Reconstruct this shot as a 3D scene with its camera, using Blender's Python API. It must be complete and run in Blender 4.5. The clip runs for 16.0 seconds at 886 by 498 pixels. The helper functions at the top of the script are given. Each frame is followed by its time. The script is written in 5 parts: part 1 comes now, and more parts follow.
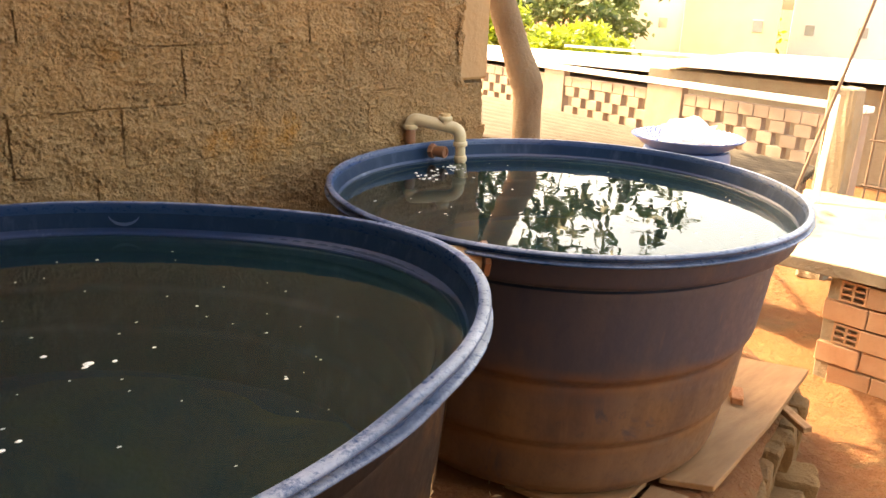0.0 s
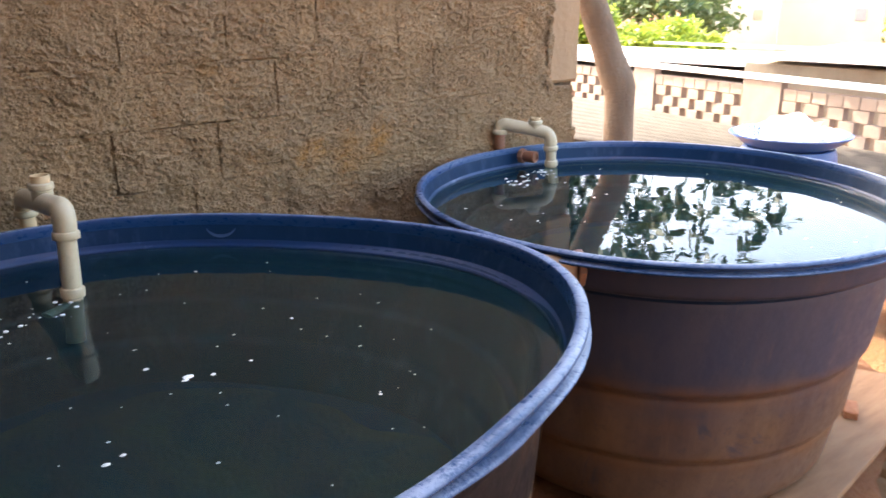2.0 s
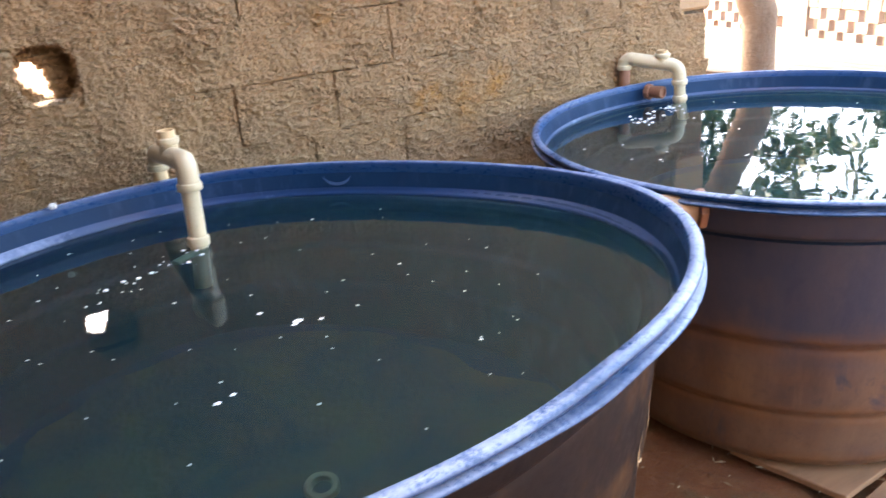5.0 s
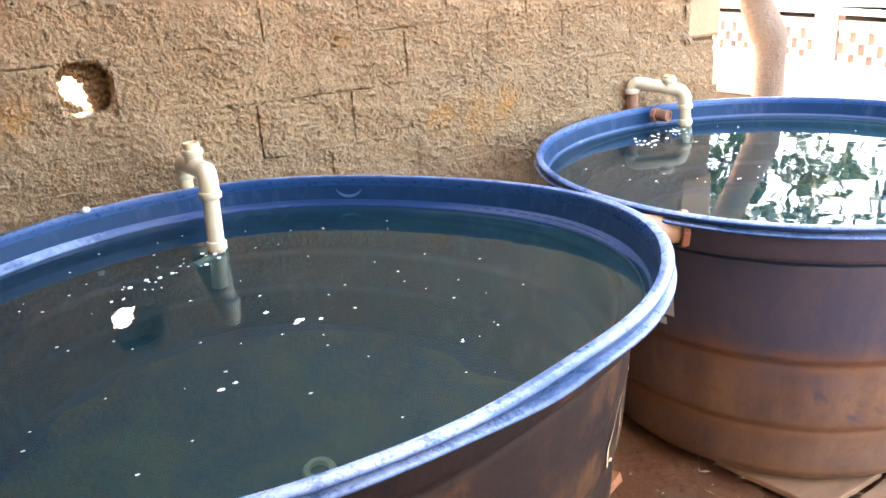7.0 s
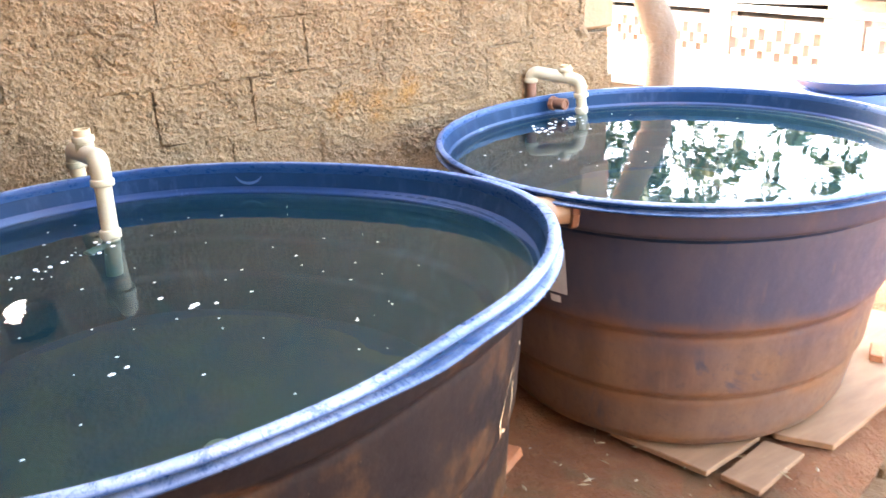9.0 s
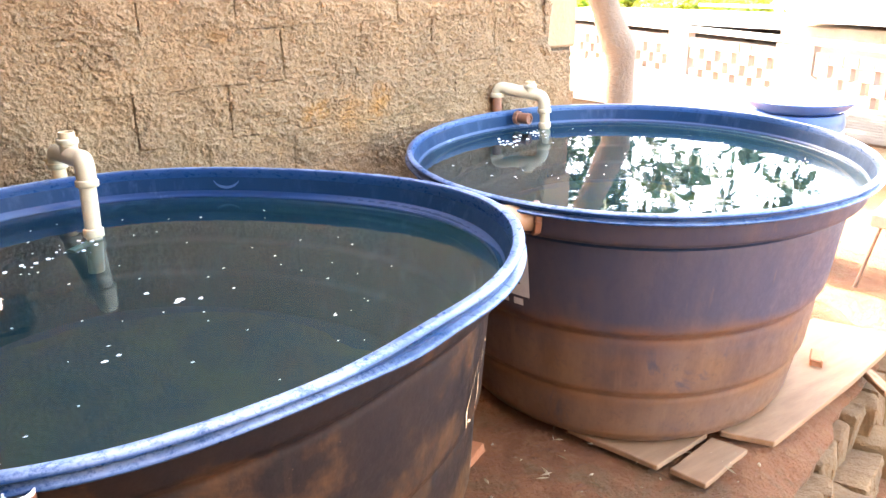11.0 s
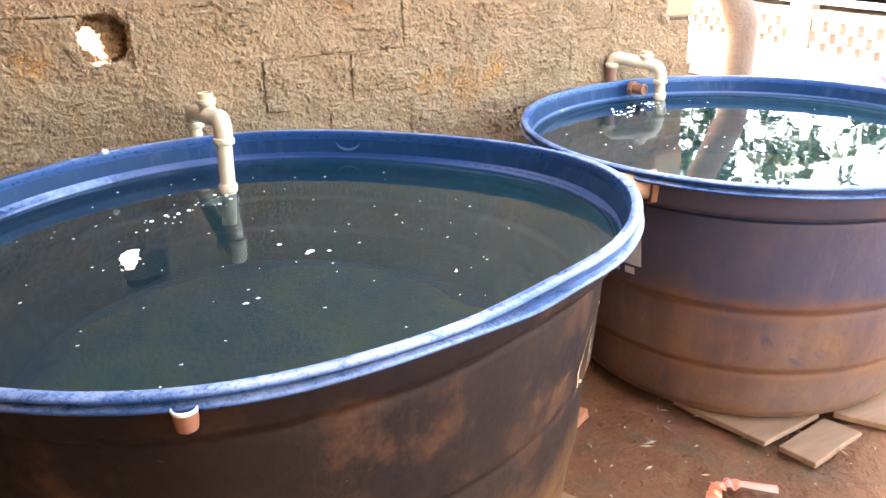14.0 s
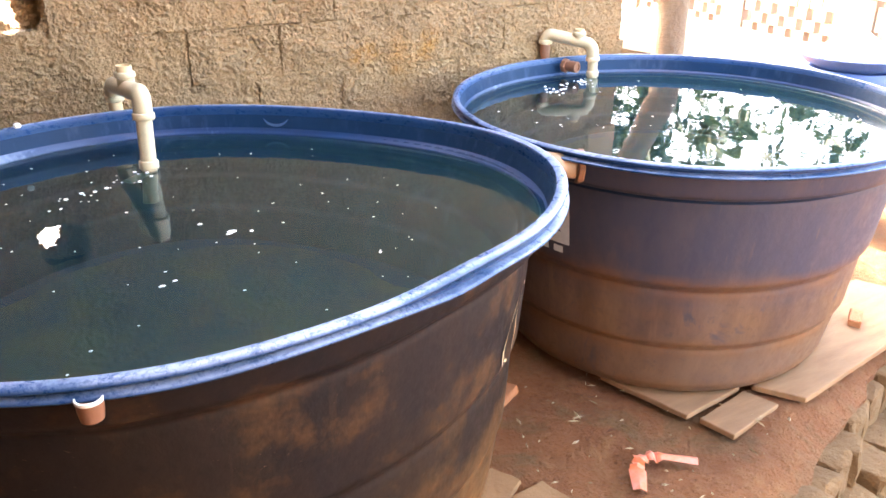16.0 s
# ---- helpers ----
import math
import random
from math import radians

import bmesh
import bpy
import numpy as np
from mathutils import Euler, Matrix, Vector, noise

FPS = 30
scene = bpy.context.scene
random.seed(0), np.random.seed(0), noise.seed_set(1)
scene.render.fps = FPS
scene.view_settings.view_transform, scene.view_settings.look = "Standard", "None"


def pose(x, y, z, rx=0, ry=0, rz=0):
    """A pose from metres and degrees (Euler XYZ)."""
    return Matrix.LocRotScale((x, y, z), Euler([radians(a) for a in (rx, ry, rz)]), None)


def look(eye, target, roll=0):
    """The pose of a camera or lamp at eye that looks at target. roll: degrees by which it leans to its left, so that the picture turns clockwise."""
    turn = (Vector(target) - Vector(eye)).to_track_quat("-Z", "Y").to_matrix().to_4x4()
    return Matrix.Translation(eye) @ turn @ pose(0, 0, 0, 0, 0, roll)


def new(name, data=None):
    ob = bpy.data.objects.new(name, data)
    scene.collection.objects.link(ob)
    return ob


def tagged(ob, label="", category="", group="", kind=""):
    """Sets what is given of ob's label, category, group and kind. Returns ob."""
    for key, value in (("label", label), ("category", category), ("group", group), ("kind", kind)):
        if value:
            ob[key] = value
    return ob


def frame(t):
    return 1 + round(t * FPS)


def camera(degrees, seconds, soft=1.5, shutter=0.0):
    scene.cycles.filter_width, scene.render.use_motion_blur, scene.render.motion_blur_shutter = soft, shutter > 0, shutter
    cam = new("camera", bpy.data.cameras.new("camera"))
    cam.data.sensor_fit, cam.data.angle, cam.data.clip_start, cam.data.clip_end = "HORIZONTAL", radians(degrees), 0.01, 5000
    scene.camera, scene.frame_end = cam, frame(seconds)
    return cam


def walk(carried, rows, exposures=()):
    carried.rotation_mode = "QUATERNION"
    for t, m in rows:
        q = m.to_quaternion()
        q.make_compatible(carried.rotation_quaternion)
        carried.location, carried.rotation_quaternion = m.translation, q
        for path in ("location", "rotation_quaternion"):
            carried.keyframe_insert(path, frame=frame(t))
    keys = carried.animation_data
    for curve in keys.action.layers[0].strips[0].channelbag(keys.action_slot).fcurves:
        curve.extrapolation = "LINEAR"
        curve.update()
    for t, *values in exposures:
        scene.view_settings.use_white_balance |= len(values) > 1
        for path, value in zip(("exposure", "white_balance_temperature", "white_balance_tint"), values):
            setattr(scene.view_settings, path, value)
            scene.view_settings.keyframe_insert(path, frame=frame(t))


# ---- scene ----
cam = camera(58.51, 16.0, 1.5, 0.4)
PATH = [
    (0, (-1.114, -2.696, 1.626), (0.228, -1.346, 1.011), 2.1),
    (0.5, (-1.126, -2.693, 1.63), (0.205, -1.329, 1.025), 1.9),
    (1, (-1.122, -2.698, 1.638), (0.215, -1.328, 1.058), 1.8),
    (1.5, (-1.132, -2.68, 1.634), (0.176, -1.283, 1.054), 1.5),
    (2, (-1.095, -2.65, 1.631), (0.084, -1.154, 1.019), -0.4),
    (2.5, (-0.972, -2.613, 1.617), (0.115, -1.059, 0.982), -1.5),
    (3, (-0.798, -2.612, 1.624), (0.324, -1.092, 0.967), -1.9),
    (3.5, (-0.701, -2.591, 1.614), (0.489, -1.12, 0.967), -2.9),
    (4, (-0.719, -2.586, 1.597), (0.409, -1.099, 0.878), -3.7),
    (4.5, (-0.853, -2.62, 1.624), (0.142, -1.036, 0.915), -4.8),
    (5, (-1.015, -2.666, 1.613), (-0.156, -1.012, 0.887), -5.0),
    (5.2, (-1.049, -2.684, 1.619), (-0.214, -1.022, 0.883), -5.0),
    (7.3, (-0.976, -2.843, 1.655), (-0.178, -1.14, 0.975), -4.2),
    (7.5, (-0.942, -2.84, 1.646), (-0.149, -1.135, 0.966), -5.0),
    (8, (-0.884, -2.817, 1.631), (-0.111, -1.12, 0.909), -4.9),
    (8.2, (-0.873, -2.822, 1.617), (-0.080, -1.157, 0.842), -4.4),
    (8.5, (-0.884, -2.842, 1.633), (-0.003, -1.22, 0.862), -4.0),
    (9, (-0.983, -2.908, 1.643), (-0.006, -1.317, 0.924), -2.9),
    (9.2, (-0.994, -2.976, 1.631), (0.002, -1.396, 0.915), -2.8),
    (11.3, (-1.107, -3.008, 1.671), (-0.041, -1.464, 0.978), -0.9),
    (11.5, (-1.129, -3.006, 1.67), (-0.116, -1.424, 0.983), -1.0),
    (12, (-1.162, -3.001, 1.66), (-0.257, -1.354, 0.976), -1.6),
    (12.5, (-1.16, -2.998, 1.658), (-0.268, -1.346, 0.97), -1.6),
    (13, (-1.171, -3.007, 1.649), (-0.299, -1.35, 0.946), -1.3),
    (13.5, (-1.174, -3.018, 1.65), (-0.324, -1.366, 0.909), -1.4),
    (14, (-1.165, -3.035, 1.659), (-0.319, -1.385, 0.91), -1.5),
    (14.5, (-1.184, -3.03, 1.654), (-0.313, -1.39, 0.911), -0.6),
    (15, (-1.198, -3.027, 1.68), (-0.316, -1.398, 0.925), -1.4),
    (15.5, (-1.139, -3.034, 1.677), (-0.199, -1.45, 0.898), -0.5),
    (16, (-1.116, -3.04, 1.67), (-0.159, -1.484, 0.857), 0.2),
]
EXPOSURES = [(0.0, 2.45, 12500, 12), (0.3, 2.45, 8200, 12), (0.6, 2.35, 6900, 11), (1.5, 2.35, 7100, 10), (2.0, 2.5, 7000, 10), (2.5, 3.0, 7000, 9), (3.5, 3.05, 7000, 9), (5.2, 3.36, 7100, 10), (7.3, 4.0, 7100, 9), (8.4, 3.9, 7100, 9), (9.0, 4.08, 7100, 9), (12.5, 4.12, 7200, 9), (14.5, 4.14, 7200, 9), (16.0, 3.97, 7600, 10)]

walk(cam, [(t, look(eye, target, roll)) for t, eye, target, roll in PATH], EXPOSURES)

# ---- world, sun and exposure ----
world = bpy.data.worlds.new("world")
scene.world = world
world.use_nodes = True
wn = world.node_tree.nodes
sky = wn.new("ShaderNodeTexSky")
sky.sky_type, sky.sun_disc = "NISHITA", False
sky.sun_elevation, sky.sun_rotation = radians(43), radians(-3.6)
sky.air_density, sky.dust_density, sky.ozone_density = 1.0, 4.0, 1.0
wn["Background"].inputs["Strength"].default_value = 0.27
world.node_tree.links.new(sky.outputs[0], wn["Background"].inputs["Color"])
sun = new("sun", bpy.data.lights.new("sun", "SUN"))
sun.data.energy, sun.data.angle, sun.data.color = 4.2, radians(0.6), (1.0, 0.95, 0.86)
sun.matrix_world = look((-0.6, 9.8, 9.15), (0, 0, 0))


# ---- materials ----
class Mat:
    """A small builder of node materials in object space or world space."""

    def __init__(self, name, rough=0.8, metal=0.0):
        self.m = bpy.data.materials.new(name)
        self.m.use_nodes = True
        self.t = self.m.node_tree
        self.b = self.t.nodes["Principled BSDF"]
        self.out = self.t.nodes["Material Output"]
        self.b.inputs["Roughness"].default_value = rough
        self.b.inputs["Metallic"].default_value = metal
        self.geo = self.t.nodes.new("ShaderNodeNewGeometry")
        self.pos = self.geo.outputs["Position"]
        info = self.t.nodes.new("ShaderNodeObjectInfo")
        self.rand = info.outputs["Random"]
        self.island = self.geo.outputs["Random Per Island"]

    def link(self, a, b):
        self.t.links.new(a, b)
        return self

    def noise(self, scale, detail=4.0, rough=0.6, stretch=None, warp=0.0):
        n = self.t.nodes.new("ShaderNodeTexNoise")
        n.inputs["Scale"].default_value, n.inputs["Detail"].default_value = scale, detail
        n.inputs["Roughness"].default_value, n.inputs["Distortion"].default_value = rough, warp
        vec = self.pos
        if stretch:
            k = self.t.nodes.new("ShaderNodeMapping")
            k.inputs["Scale"].default_value = stretch
            self.link(self.pos, k.inputs["Vector"])
            vec = k.outputs[0]
        self.link(vec, n.inputs["Vector"])
        return n.outputs["Fac"]

    def cells(self, scale, feature="F1"):
        n = self.t.nodes.new("ShaderNodeTexVoronoi")
        n.feature = feature
        n.inputs["Scale"].default_value = scale
        self.link(self.pos, n.inputs["Vector"])
        return n.outputs["Distance"]

    def height(self, z0, z1):
        s = self.t.nodes.new("ShaderNodeSeparateXYZ")
        self.link(self.pos, s.inputs[0])
        return self.span(s.outputs[2], z0, z1)

    def span(self, a, lo, hi, to0=0.0, to1=1.0):
        n = self.t.nodes.new("ShaderNodeMapRange")
        n.inputs[1].default_value, n.inputs[2].default_value = lo, hi
        n.inputs[3].default_value, n.inputs[4].default_value = to0, to1
        self.link(a, n.inputs[0])
        return n.outputs[0]

    def math(self, op, a, b):
        n = self.t.nodes.new("ShaderNodeMath")
        n.operation, n.use_clamp = op, False
        for v, s in ((a, n.inputs[0]), (b, n.inputs[1])):
            if isinstance(v, (int, float)):
                s.default_value = v
            else:
                self.link(v, s)
        return n.outputs[0]

    def mix(self, fac, a, b):
        n = self.t.nodes.new("ShaderNodeMix")
        n.data_type = "RGBA"
        n.clamp_factor = True
        for v, s in ((fac, n.inputs[0]), (a, n.inputs[6]), (b, n.inputs[7])):
            if isinstance(v, (int, float)):
                s.default_value = v
            elif isinstance(v, tuple):
                s.default_value = (*v, 1.0)
            else:
                self.link(v, s)
        return n.outputs[2]

    def colour(self, c):
        if isinstance(c, tuple):
            self.b.inputs["Base Color"].default_value = (*c, 1.0)
        else:
            self.link(c, self.b.inputs["Base Color"])
        return self

    def rough(self, r):
        self.link(r, self.b.inputs["Roughness"])
        return self

    def bump(self, h, distance=0.005, strength=1.0):
        n = self.t.nodes.new("ShaderNodeBump")
        n.inputs["Distance"].default_value, n.inputs["Strength"].default_value = distance, strength
        self.link(h, n.inputs["Height"])
        if self.b.inputs["Normal"].is_linked:
            self.link(self.b.inputs["Normal"].links[0].from_socket, n.inputs["Normal"])
        self.link(n.outputs[0], self.b.inputs["Normal"])
        return self


def plaster_material(name, a, b, c, ochre=True):
    m = Mat(name, 0.95)
    fine, mid, big = m.noise(95, 5, 0.75), m.noise(26, 4, 0.65), m.noise(2.2, 3, 0.6)
    base = m.mix(m.span(big, 0.35, 0.65), a, b)
    base = m.mix(m.span(mid, 0.5, 0.72, 0, 0.55), base, c)
    base = m.mix(m.span(fine, 0.62, 0.8, 0, 0.6), base, tuple(min(1.0, 1.35 * v) for v in a))
    base = m.mix(m.span(m.rand, 0, 1, 0, 0.06), base, tuple(0.65 * v for v in a))
    if ochre:
        base = m.mix(m.math("MULTIPLY", m.span(m.noise(3.1, 2, 0.5, (1, 1, 0.8)), 0.63, 0.72), m.span(mid, 0.35, 0.6)), base, (0.42, 0.2, 0.05))
    m.colour(base)
    if ochre:
        far = m.t.nodes.new("ShaderNodeVectorMath")
        far.operation = "DISTANCE"
        flat = m.t.nodes.new("ShaderNodeMapping")
        flat.inputs["Scale"].default_value = (1.6, 0.2, 0.75)
        m.link(m.pos, flat.inputs["Vector"]).link(flat.outputs[0], far.inputs[0])
        far.inputs[1].default_value = (0.55 * 1.6, 0.0, 1.02 * 0.75)
        rust = m.math("MULTIPLY", m.span(far.outputs["Value"], 0.14, 0.02), m.span(m.noise(14, 4, 0.7), 0.38, 0.62))
        base = m.mix(m.math("MULTIPLY", rust, 0.8), base, (0.44, 0.2, 0.045))
        m.colour(base)
    # dark specks painted as shade in the mortar's pits
    base = m.mix(m.span(m.noise(60, 3, 0.6), 0.30, 0.46, 0.12, 0.0), base, tuple(0.3 * v for v in a))
    m.colour(base)
    ridge = m.noise(44, 5, 0.65)
    # raised ridges coloured lighter, highlights painted on the lumps
    base = m.mix(m.span(ridge, 0.52, 0.68, 0.0, 0.3), base, tuple(min(1.0, 1.3 * v) for v in a))
    m.colour(base)
    grains = m.math("MULTIPLY", m.span(m.cells(88), 0.55, 0.1), m.span(m.noise(12, 3, 0.6), 0.38, 0.6))
    m.bump(ridge, 0.022).bump(grains, 0.008).bump(m.noise(170, 3, 0.6), 0.004)
    return m.m


MORTAR = plaster_material("rough_mortar", (0.385, 0.243, 0.124), (0.325, 0.21, 0.113), (0.225, 0.14, 0.07))
JOINT = plaster_material("joint_mortar", (0.13, 0.09, 0.055), (0.15, 0.105, 0.065), (0.08, 0.055, 0.032), False)


def column_smooth():
    m = Mat("smooth_concrete", 0.85)
    g = m.noise(6, 4, 0.6, (1, 1, 0.25))
    m.colour(m.mix(m.span(g, 0.3, 0.7), (0.31, 0.20, 0.11), (0.38, 0.25, 0.14)))
    m.bump(m.noise(40, 4, 0.6), 0.004)
    return m.m


SMOOTH = column_smooth()


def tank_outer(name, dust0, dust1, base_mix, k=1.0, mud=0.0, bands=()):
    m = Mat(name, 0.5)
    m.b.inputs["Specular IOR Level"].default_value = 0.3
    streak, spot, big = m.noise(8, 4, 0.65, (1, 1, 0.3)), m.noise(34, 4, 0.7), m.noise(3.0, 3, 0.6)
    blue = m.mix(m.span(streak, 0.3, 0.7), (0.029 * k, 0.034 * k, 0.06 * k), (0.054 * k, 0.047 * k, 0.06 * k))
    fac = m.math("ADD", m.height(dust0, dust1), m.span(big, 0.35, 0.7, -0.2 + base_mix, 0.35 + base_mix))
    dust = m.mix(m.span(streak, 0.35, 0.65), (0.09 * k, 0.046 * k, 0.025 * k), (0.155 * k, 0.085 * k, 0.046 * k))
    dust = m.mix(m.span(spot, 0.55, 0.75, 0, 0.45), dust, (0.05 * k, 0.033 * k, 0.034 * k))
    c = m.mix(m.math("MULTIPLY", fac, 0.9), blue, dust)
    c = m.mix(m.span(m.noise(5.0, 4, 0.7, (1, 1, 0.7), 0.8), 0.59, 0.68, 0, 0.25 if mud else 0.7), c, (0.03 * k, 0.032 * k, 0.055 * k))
    # red dust caught on the shoulders and in the grooves of the wall
    for z0, z1 in bands:
        line = m.math("MULTIPLY", m.math("MULTIPLY", m.height(z0 - 0.03, z0 + 0.01), m.height(z1 + 0.03, z1 - 0.01)), m.span(m.noise(6, 4, 0.7, (1, 1, 2.0)), 0.3, 0.65, 0.05, 0.75))
        c = m.mix(line, c, (0.135 * k, 0.058 * k, 0.022 * k))
    scratch = m.math("MULTIPLY", m.span(m.noise(30, 3, 0.5, (1, 1, 0.10), 0.2), 0.62, 0.70), m.span(m.noise(3.5, 3), 0.45, 0.6))
    c = m.mix(m.math("MULTIPLY", scratch, 0.35), c, (0.16 * k, 0.10 * k, 0.06 * k))
    if mud:
        rust = m.math("MULTIPLY", m.span(m.noise(13, 5, 0.7, (1, 1, 0.14), 0.4), 0.5, 0.66), m.span(m.noise(2.4, 3), 0.35, 0.7))
        c = m.mix(m.math("MULTIPLY", rust, mud), c, (0.034, 0.017, 0.009))
        drip = m.math("MULTIPLY", m.span(m.noise(48, 4, 0.6, (1, 1, 0.06), 0.1), 0.58, 0.70), m.span(m.noise(4.0, 3), 0.42, 0.62))
        c = m.mix(m.math("MULTIPLY", drip, 0.35), c, (0.042, 0.022, 0.012))
        splash = m.math("ADD", m.height(0.42, 0.0), m.span(m.noise(6, 4, 0.7), 0.3, 0.7, -0.45, 0.35))
        c = m.mix(m.math("MULTIPLY", splash, 0.9), c, (0.19, 0.085, 0.028))
        flake = m.math("MULTIPLY", m.span(m.noise(70, 3, 0.6, (1, 1, 1.6), 0.8), 0.68, 0.74), m.span(m.noise(5.5, 3), 0.5, 0.62))
        c = m.mix(m.math("MULTIPLY", flake, 0.5), c, (0.20, 0.13, 0.08))
    m.colour(c)
    m.rough(m.span(spot, 0.3, 0.7, 0.45, 0.65))
    m.bump(spot, 0.0012).bump(m.noise(5, 3, 0.5), 0.008, 0.5)
    return m.m


TANK_FAR = tank_outer("stained_tank_plastic", 0.60, 0.40, -0.10, 1.12, 0.0, ((0.475, 0.535), (0.225, 0.285), (0.0, 0.10)))
# near tank: dirt colours cut by k, its front's shade put into them
TANK_NEAR = tank_outer("dirty_shaded_tank_plastic", 0.95, 0.2, 0.12, 0.14, 0.2, ())


def tank_inner():
    m = Mat("blue_tank_plastic", 0.36)
    lime, fine = m.noise(7, 5, 0.7, (1, 1, 0.5)), m.noise(60, 4, 0.7)
    c = m.mix(m.span(m.noise(2.5, 3), 0.3, 0.7), (0.0035, 0.019, 0.052), (0.0055, 0.028, 0.075))
    c = m.mix(m.math("MULTIPLY", m.span(lime, 0.62, 0.8), m.span(fine, 0.4, 0.7, 0.03, 0.2)), c, (0.2, 0.24, 0.32))
    smear = m.math("MULTIPLY", m.span(m.noise(22, 4, 0.65, (1, 1, 0.22)), 0.50, 0.72), m.span(m.noise(3.2, 3), 0.42, 0.62))
    c = m.mix(m.math("MULTIPLY", smear, 0.4), c, (0.07, 0.11, 0.19))
    m.b.inputs["Specular IOR Level"].default_value = 0.14
    m.colour(c).rough(m.span(lime, 0.3, 0.7, 0.34, 0.55)).bump(fine, 0.0006)
    return m.m


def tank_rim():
    """Scuffed blue plastic; sky sheen painted pale on up-facing crests, flecks of bare blue left."""
    m = Mat("scuffed_sheen_rim", 0.3)
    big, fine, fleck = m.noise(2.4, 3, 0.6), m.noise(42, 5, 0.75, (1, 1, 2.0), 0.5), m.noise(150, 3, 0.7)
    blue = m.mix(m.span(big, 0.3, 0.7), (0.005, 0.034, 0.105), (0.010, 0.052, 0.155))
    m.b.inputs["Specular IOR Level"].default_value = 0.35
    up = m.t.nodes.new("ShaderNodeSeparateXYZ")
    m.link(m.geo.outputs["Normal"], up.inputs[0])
    # pale by upward normal: sheen put into the colour, broken up by scuffs
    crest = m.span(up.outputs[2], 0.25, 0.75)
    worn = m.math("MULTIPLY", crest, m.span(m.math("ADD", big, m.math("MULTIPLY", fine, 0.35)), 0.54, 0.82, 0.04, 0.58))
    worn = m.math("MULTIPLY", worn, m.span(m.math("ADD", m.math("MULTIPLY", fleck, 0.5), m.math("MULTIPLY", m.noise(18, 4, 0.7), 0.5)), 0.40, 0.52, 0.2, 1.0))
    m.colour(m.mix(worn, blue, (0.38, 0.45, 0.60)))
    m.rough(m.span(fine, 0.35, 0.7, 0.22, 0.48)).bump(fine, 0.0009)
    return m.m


def glint_ledge():
    m = Mat("blue_ledge_glint", 0.35)
    big, fine = m.noise(4, 4, 0.7), m.noise(60, 4, 0.7, (1, 1, 0.4))
    sx = m.t.nodes.new("ShaderNodeSeparateXYZ")
    m.link(m.pos, sx.inputs[0])
    # highlight on the step painted as a pale tone, stronger to the west
    glint = m.math("ADD", m.math("ADD", big, m.math("MULTIPLY", fine, 0.4)), m.span(sx.outputs[0], -0.55, -1.15, 0.0, 0.25))
    m.colour(m.mix(m.span(glint, 0.84, 1.15), (0.004, 0.03, 0.10), (0.17, 0.22, 0.34))).bump(fine, 0.0008)
    return m.m


LEDGE = glint_ledge()
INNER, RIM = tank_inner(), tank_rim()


def water_material(name, murk, clear):
    m = Mat(name)
    nt = m.t
    nt.nodes.remove(m.b)
    gloss, tr, dif = nt.nodes.new("ShaderNodeBsdfGlossy"), nt.nodes.new("ShaderNodeBsdfRefraction"), nt.nodes.new("ShaderNodeBsdfDiffuse")
    gloss.inputs["Roughness"].default_value = 0.0
    gloss.inputs["Color"].default_value = (1, 1, 1, 1)
    tr.inputs["Color"].default_value = (*clear, 1)
    tr.inputs["IOR"].default_value, tr.inputs["Roughness"].default_value = 1.333, 0.0
    dif.inputs["Color"].default_value = (*murk, 1)
    body, top, fr, bump = nt.nodes.new("ShaderNodeMixShader"), nt.nodes.new("ShaderNodeMixShader"), nt.nodes.new("ShaderNodeFresnel"), nt.nodes.new("ShaderNodeBump")
    fr.inputs["IOR"].default_value = 1.333
    body.inputs[0].default_value = 0.26
    bump.inputs["Distance"].default_value, bump.inputs["Strength"].default_value = 0.0022, 0.25
    m.link(m.math("ADD", m.noise(7.5, 2, 0.4, None, 0.6), m.math("MULTIPLY", m.noise(23, 2, 0.4), 0.16)), bump.inputs["Height"])
    for s in (gloss.inputs["Normal"], fr.inputs["Normal"], tr.inputs["Normal"]):
        m.link(bump.outputs[0], s)
    m.link(tr.outputs[0], body.inputs[1]).link(dif.outputs[0], body.inputs[2])
    m.link(fr.outputs[0], top.inputs[0]).link(body.outputs[0], top.inputs[1]).link(gloss.outputs[0], top.inputs[2])
    m.link(top.outputs[0], m.out.inputs["Surface"])
    return m.m


WATER = water_material("still_green_water", (0.018, 0.056, 0.056), (0.56, 0.80, 0.84))


def simple(name, a, b, scale=8.0, rough=0.6, bump=0.002, vary=0.0, metal=0.0, stretch=None, fine=60.0):
    m = Mat(name, rough, metal)
    n, f = m.noise(scale, 4, 0.6, stretch), m.noise(fine, 4, 0.7)
    c = m.mix(m.span(n, 0.3, 0.7), a, b)
    c = m.mix(m.span(f, 0.55, 0.8, 0, 0.35), c, tuple(0.6 * v for v in a))
    if vary:
        c = m.mix(m.span(m.rand, 0, 1, 0, vary), c, tuple(0.5 * v for v in b))
    m.colour(c).bump(f, bump)
    return m.m


PVC = simple("cream_pvc", (0.47, 0.38, 0.235), (0.6, 0.51, 0.35), 5, 0.4, 0.0006)
PVC_TAN = simple("aged_tan_pvc", (0.62, 0.42, 0.22), (0.68, 0.5, 0.3), 12, 0.5, 0.0006)
TAN_BROWN = simple("sun_faded_brown_pvc", (0.32, 0.195, 0.11), (0.41, 0.27, 0.17), 12, 0.5, 0.0006)
BROWN = simple("brown_pvc", (0.19, 0.08, 0.045), (0.26, 0.12, 0.07), 15, 0.4, 0.0006)
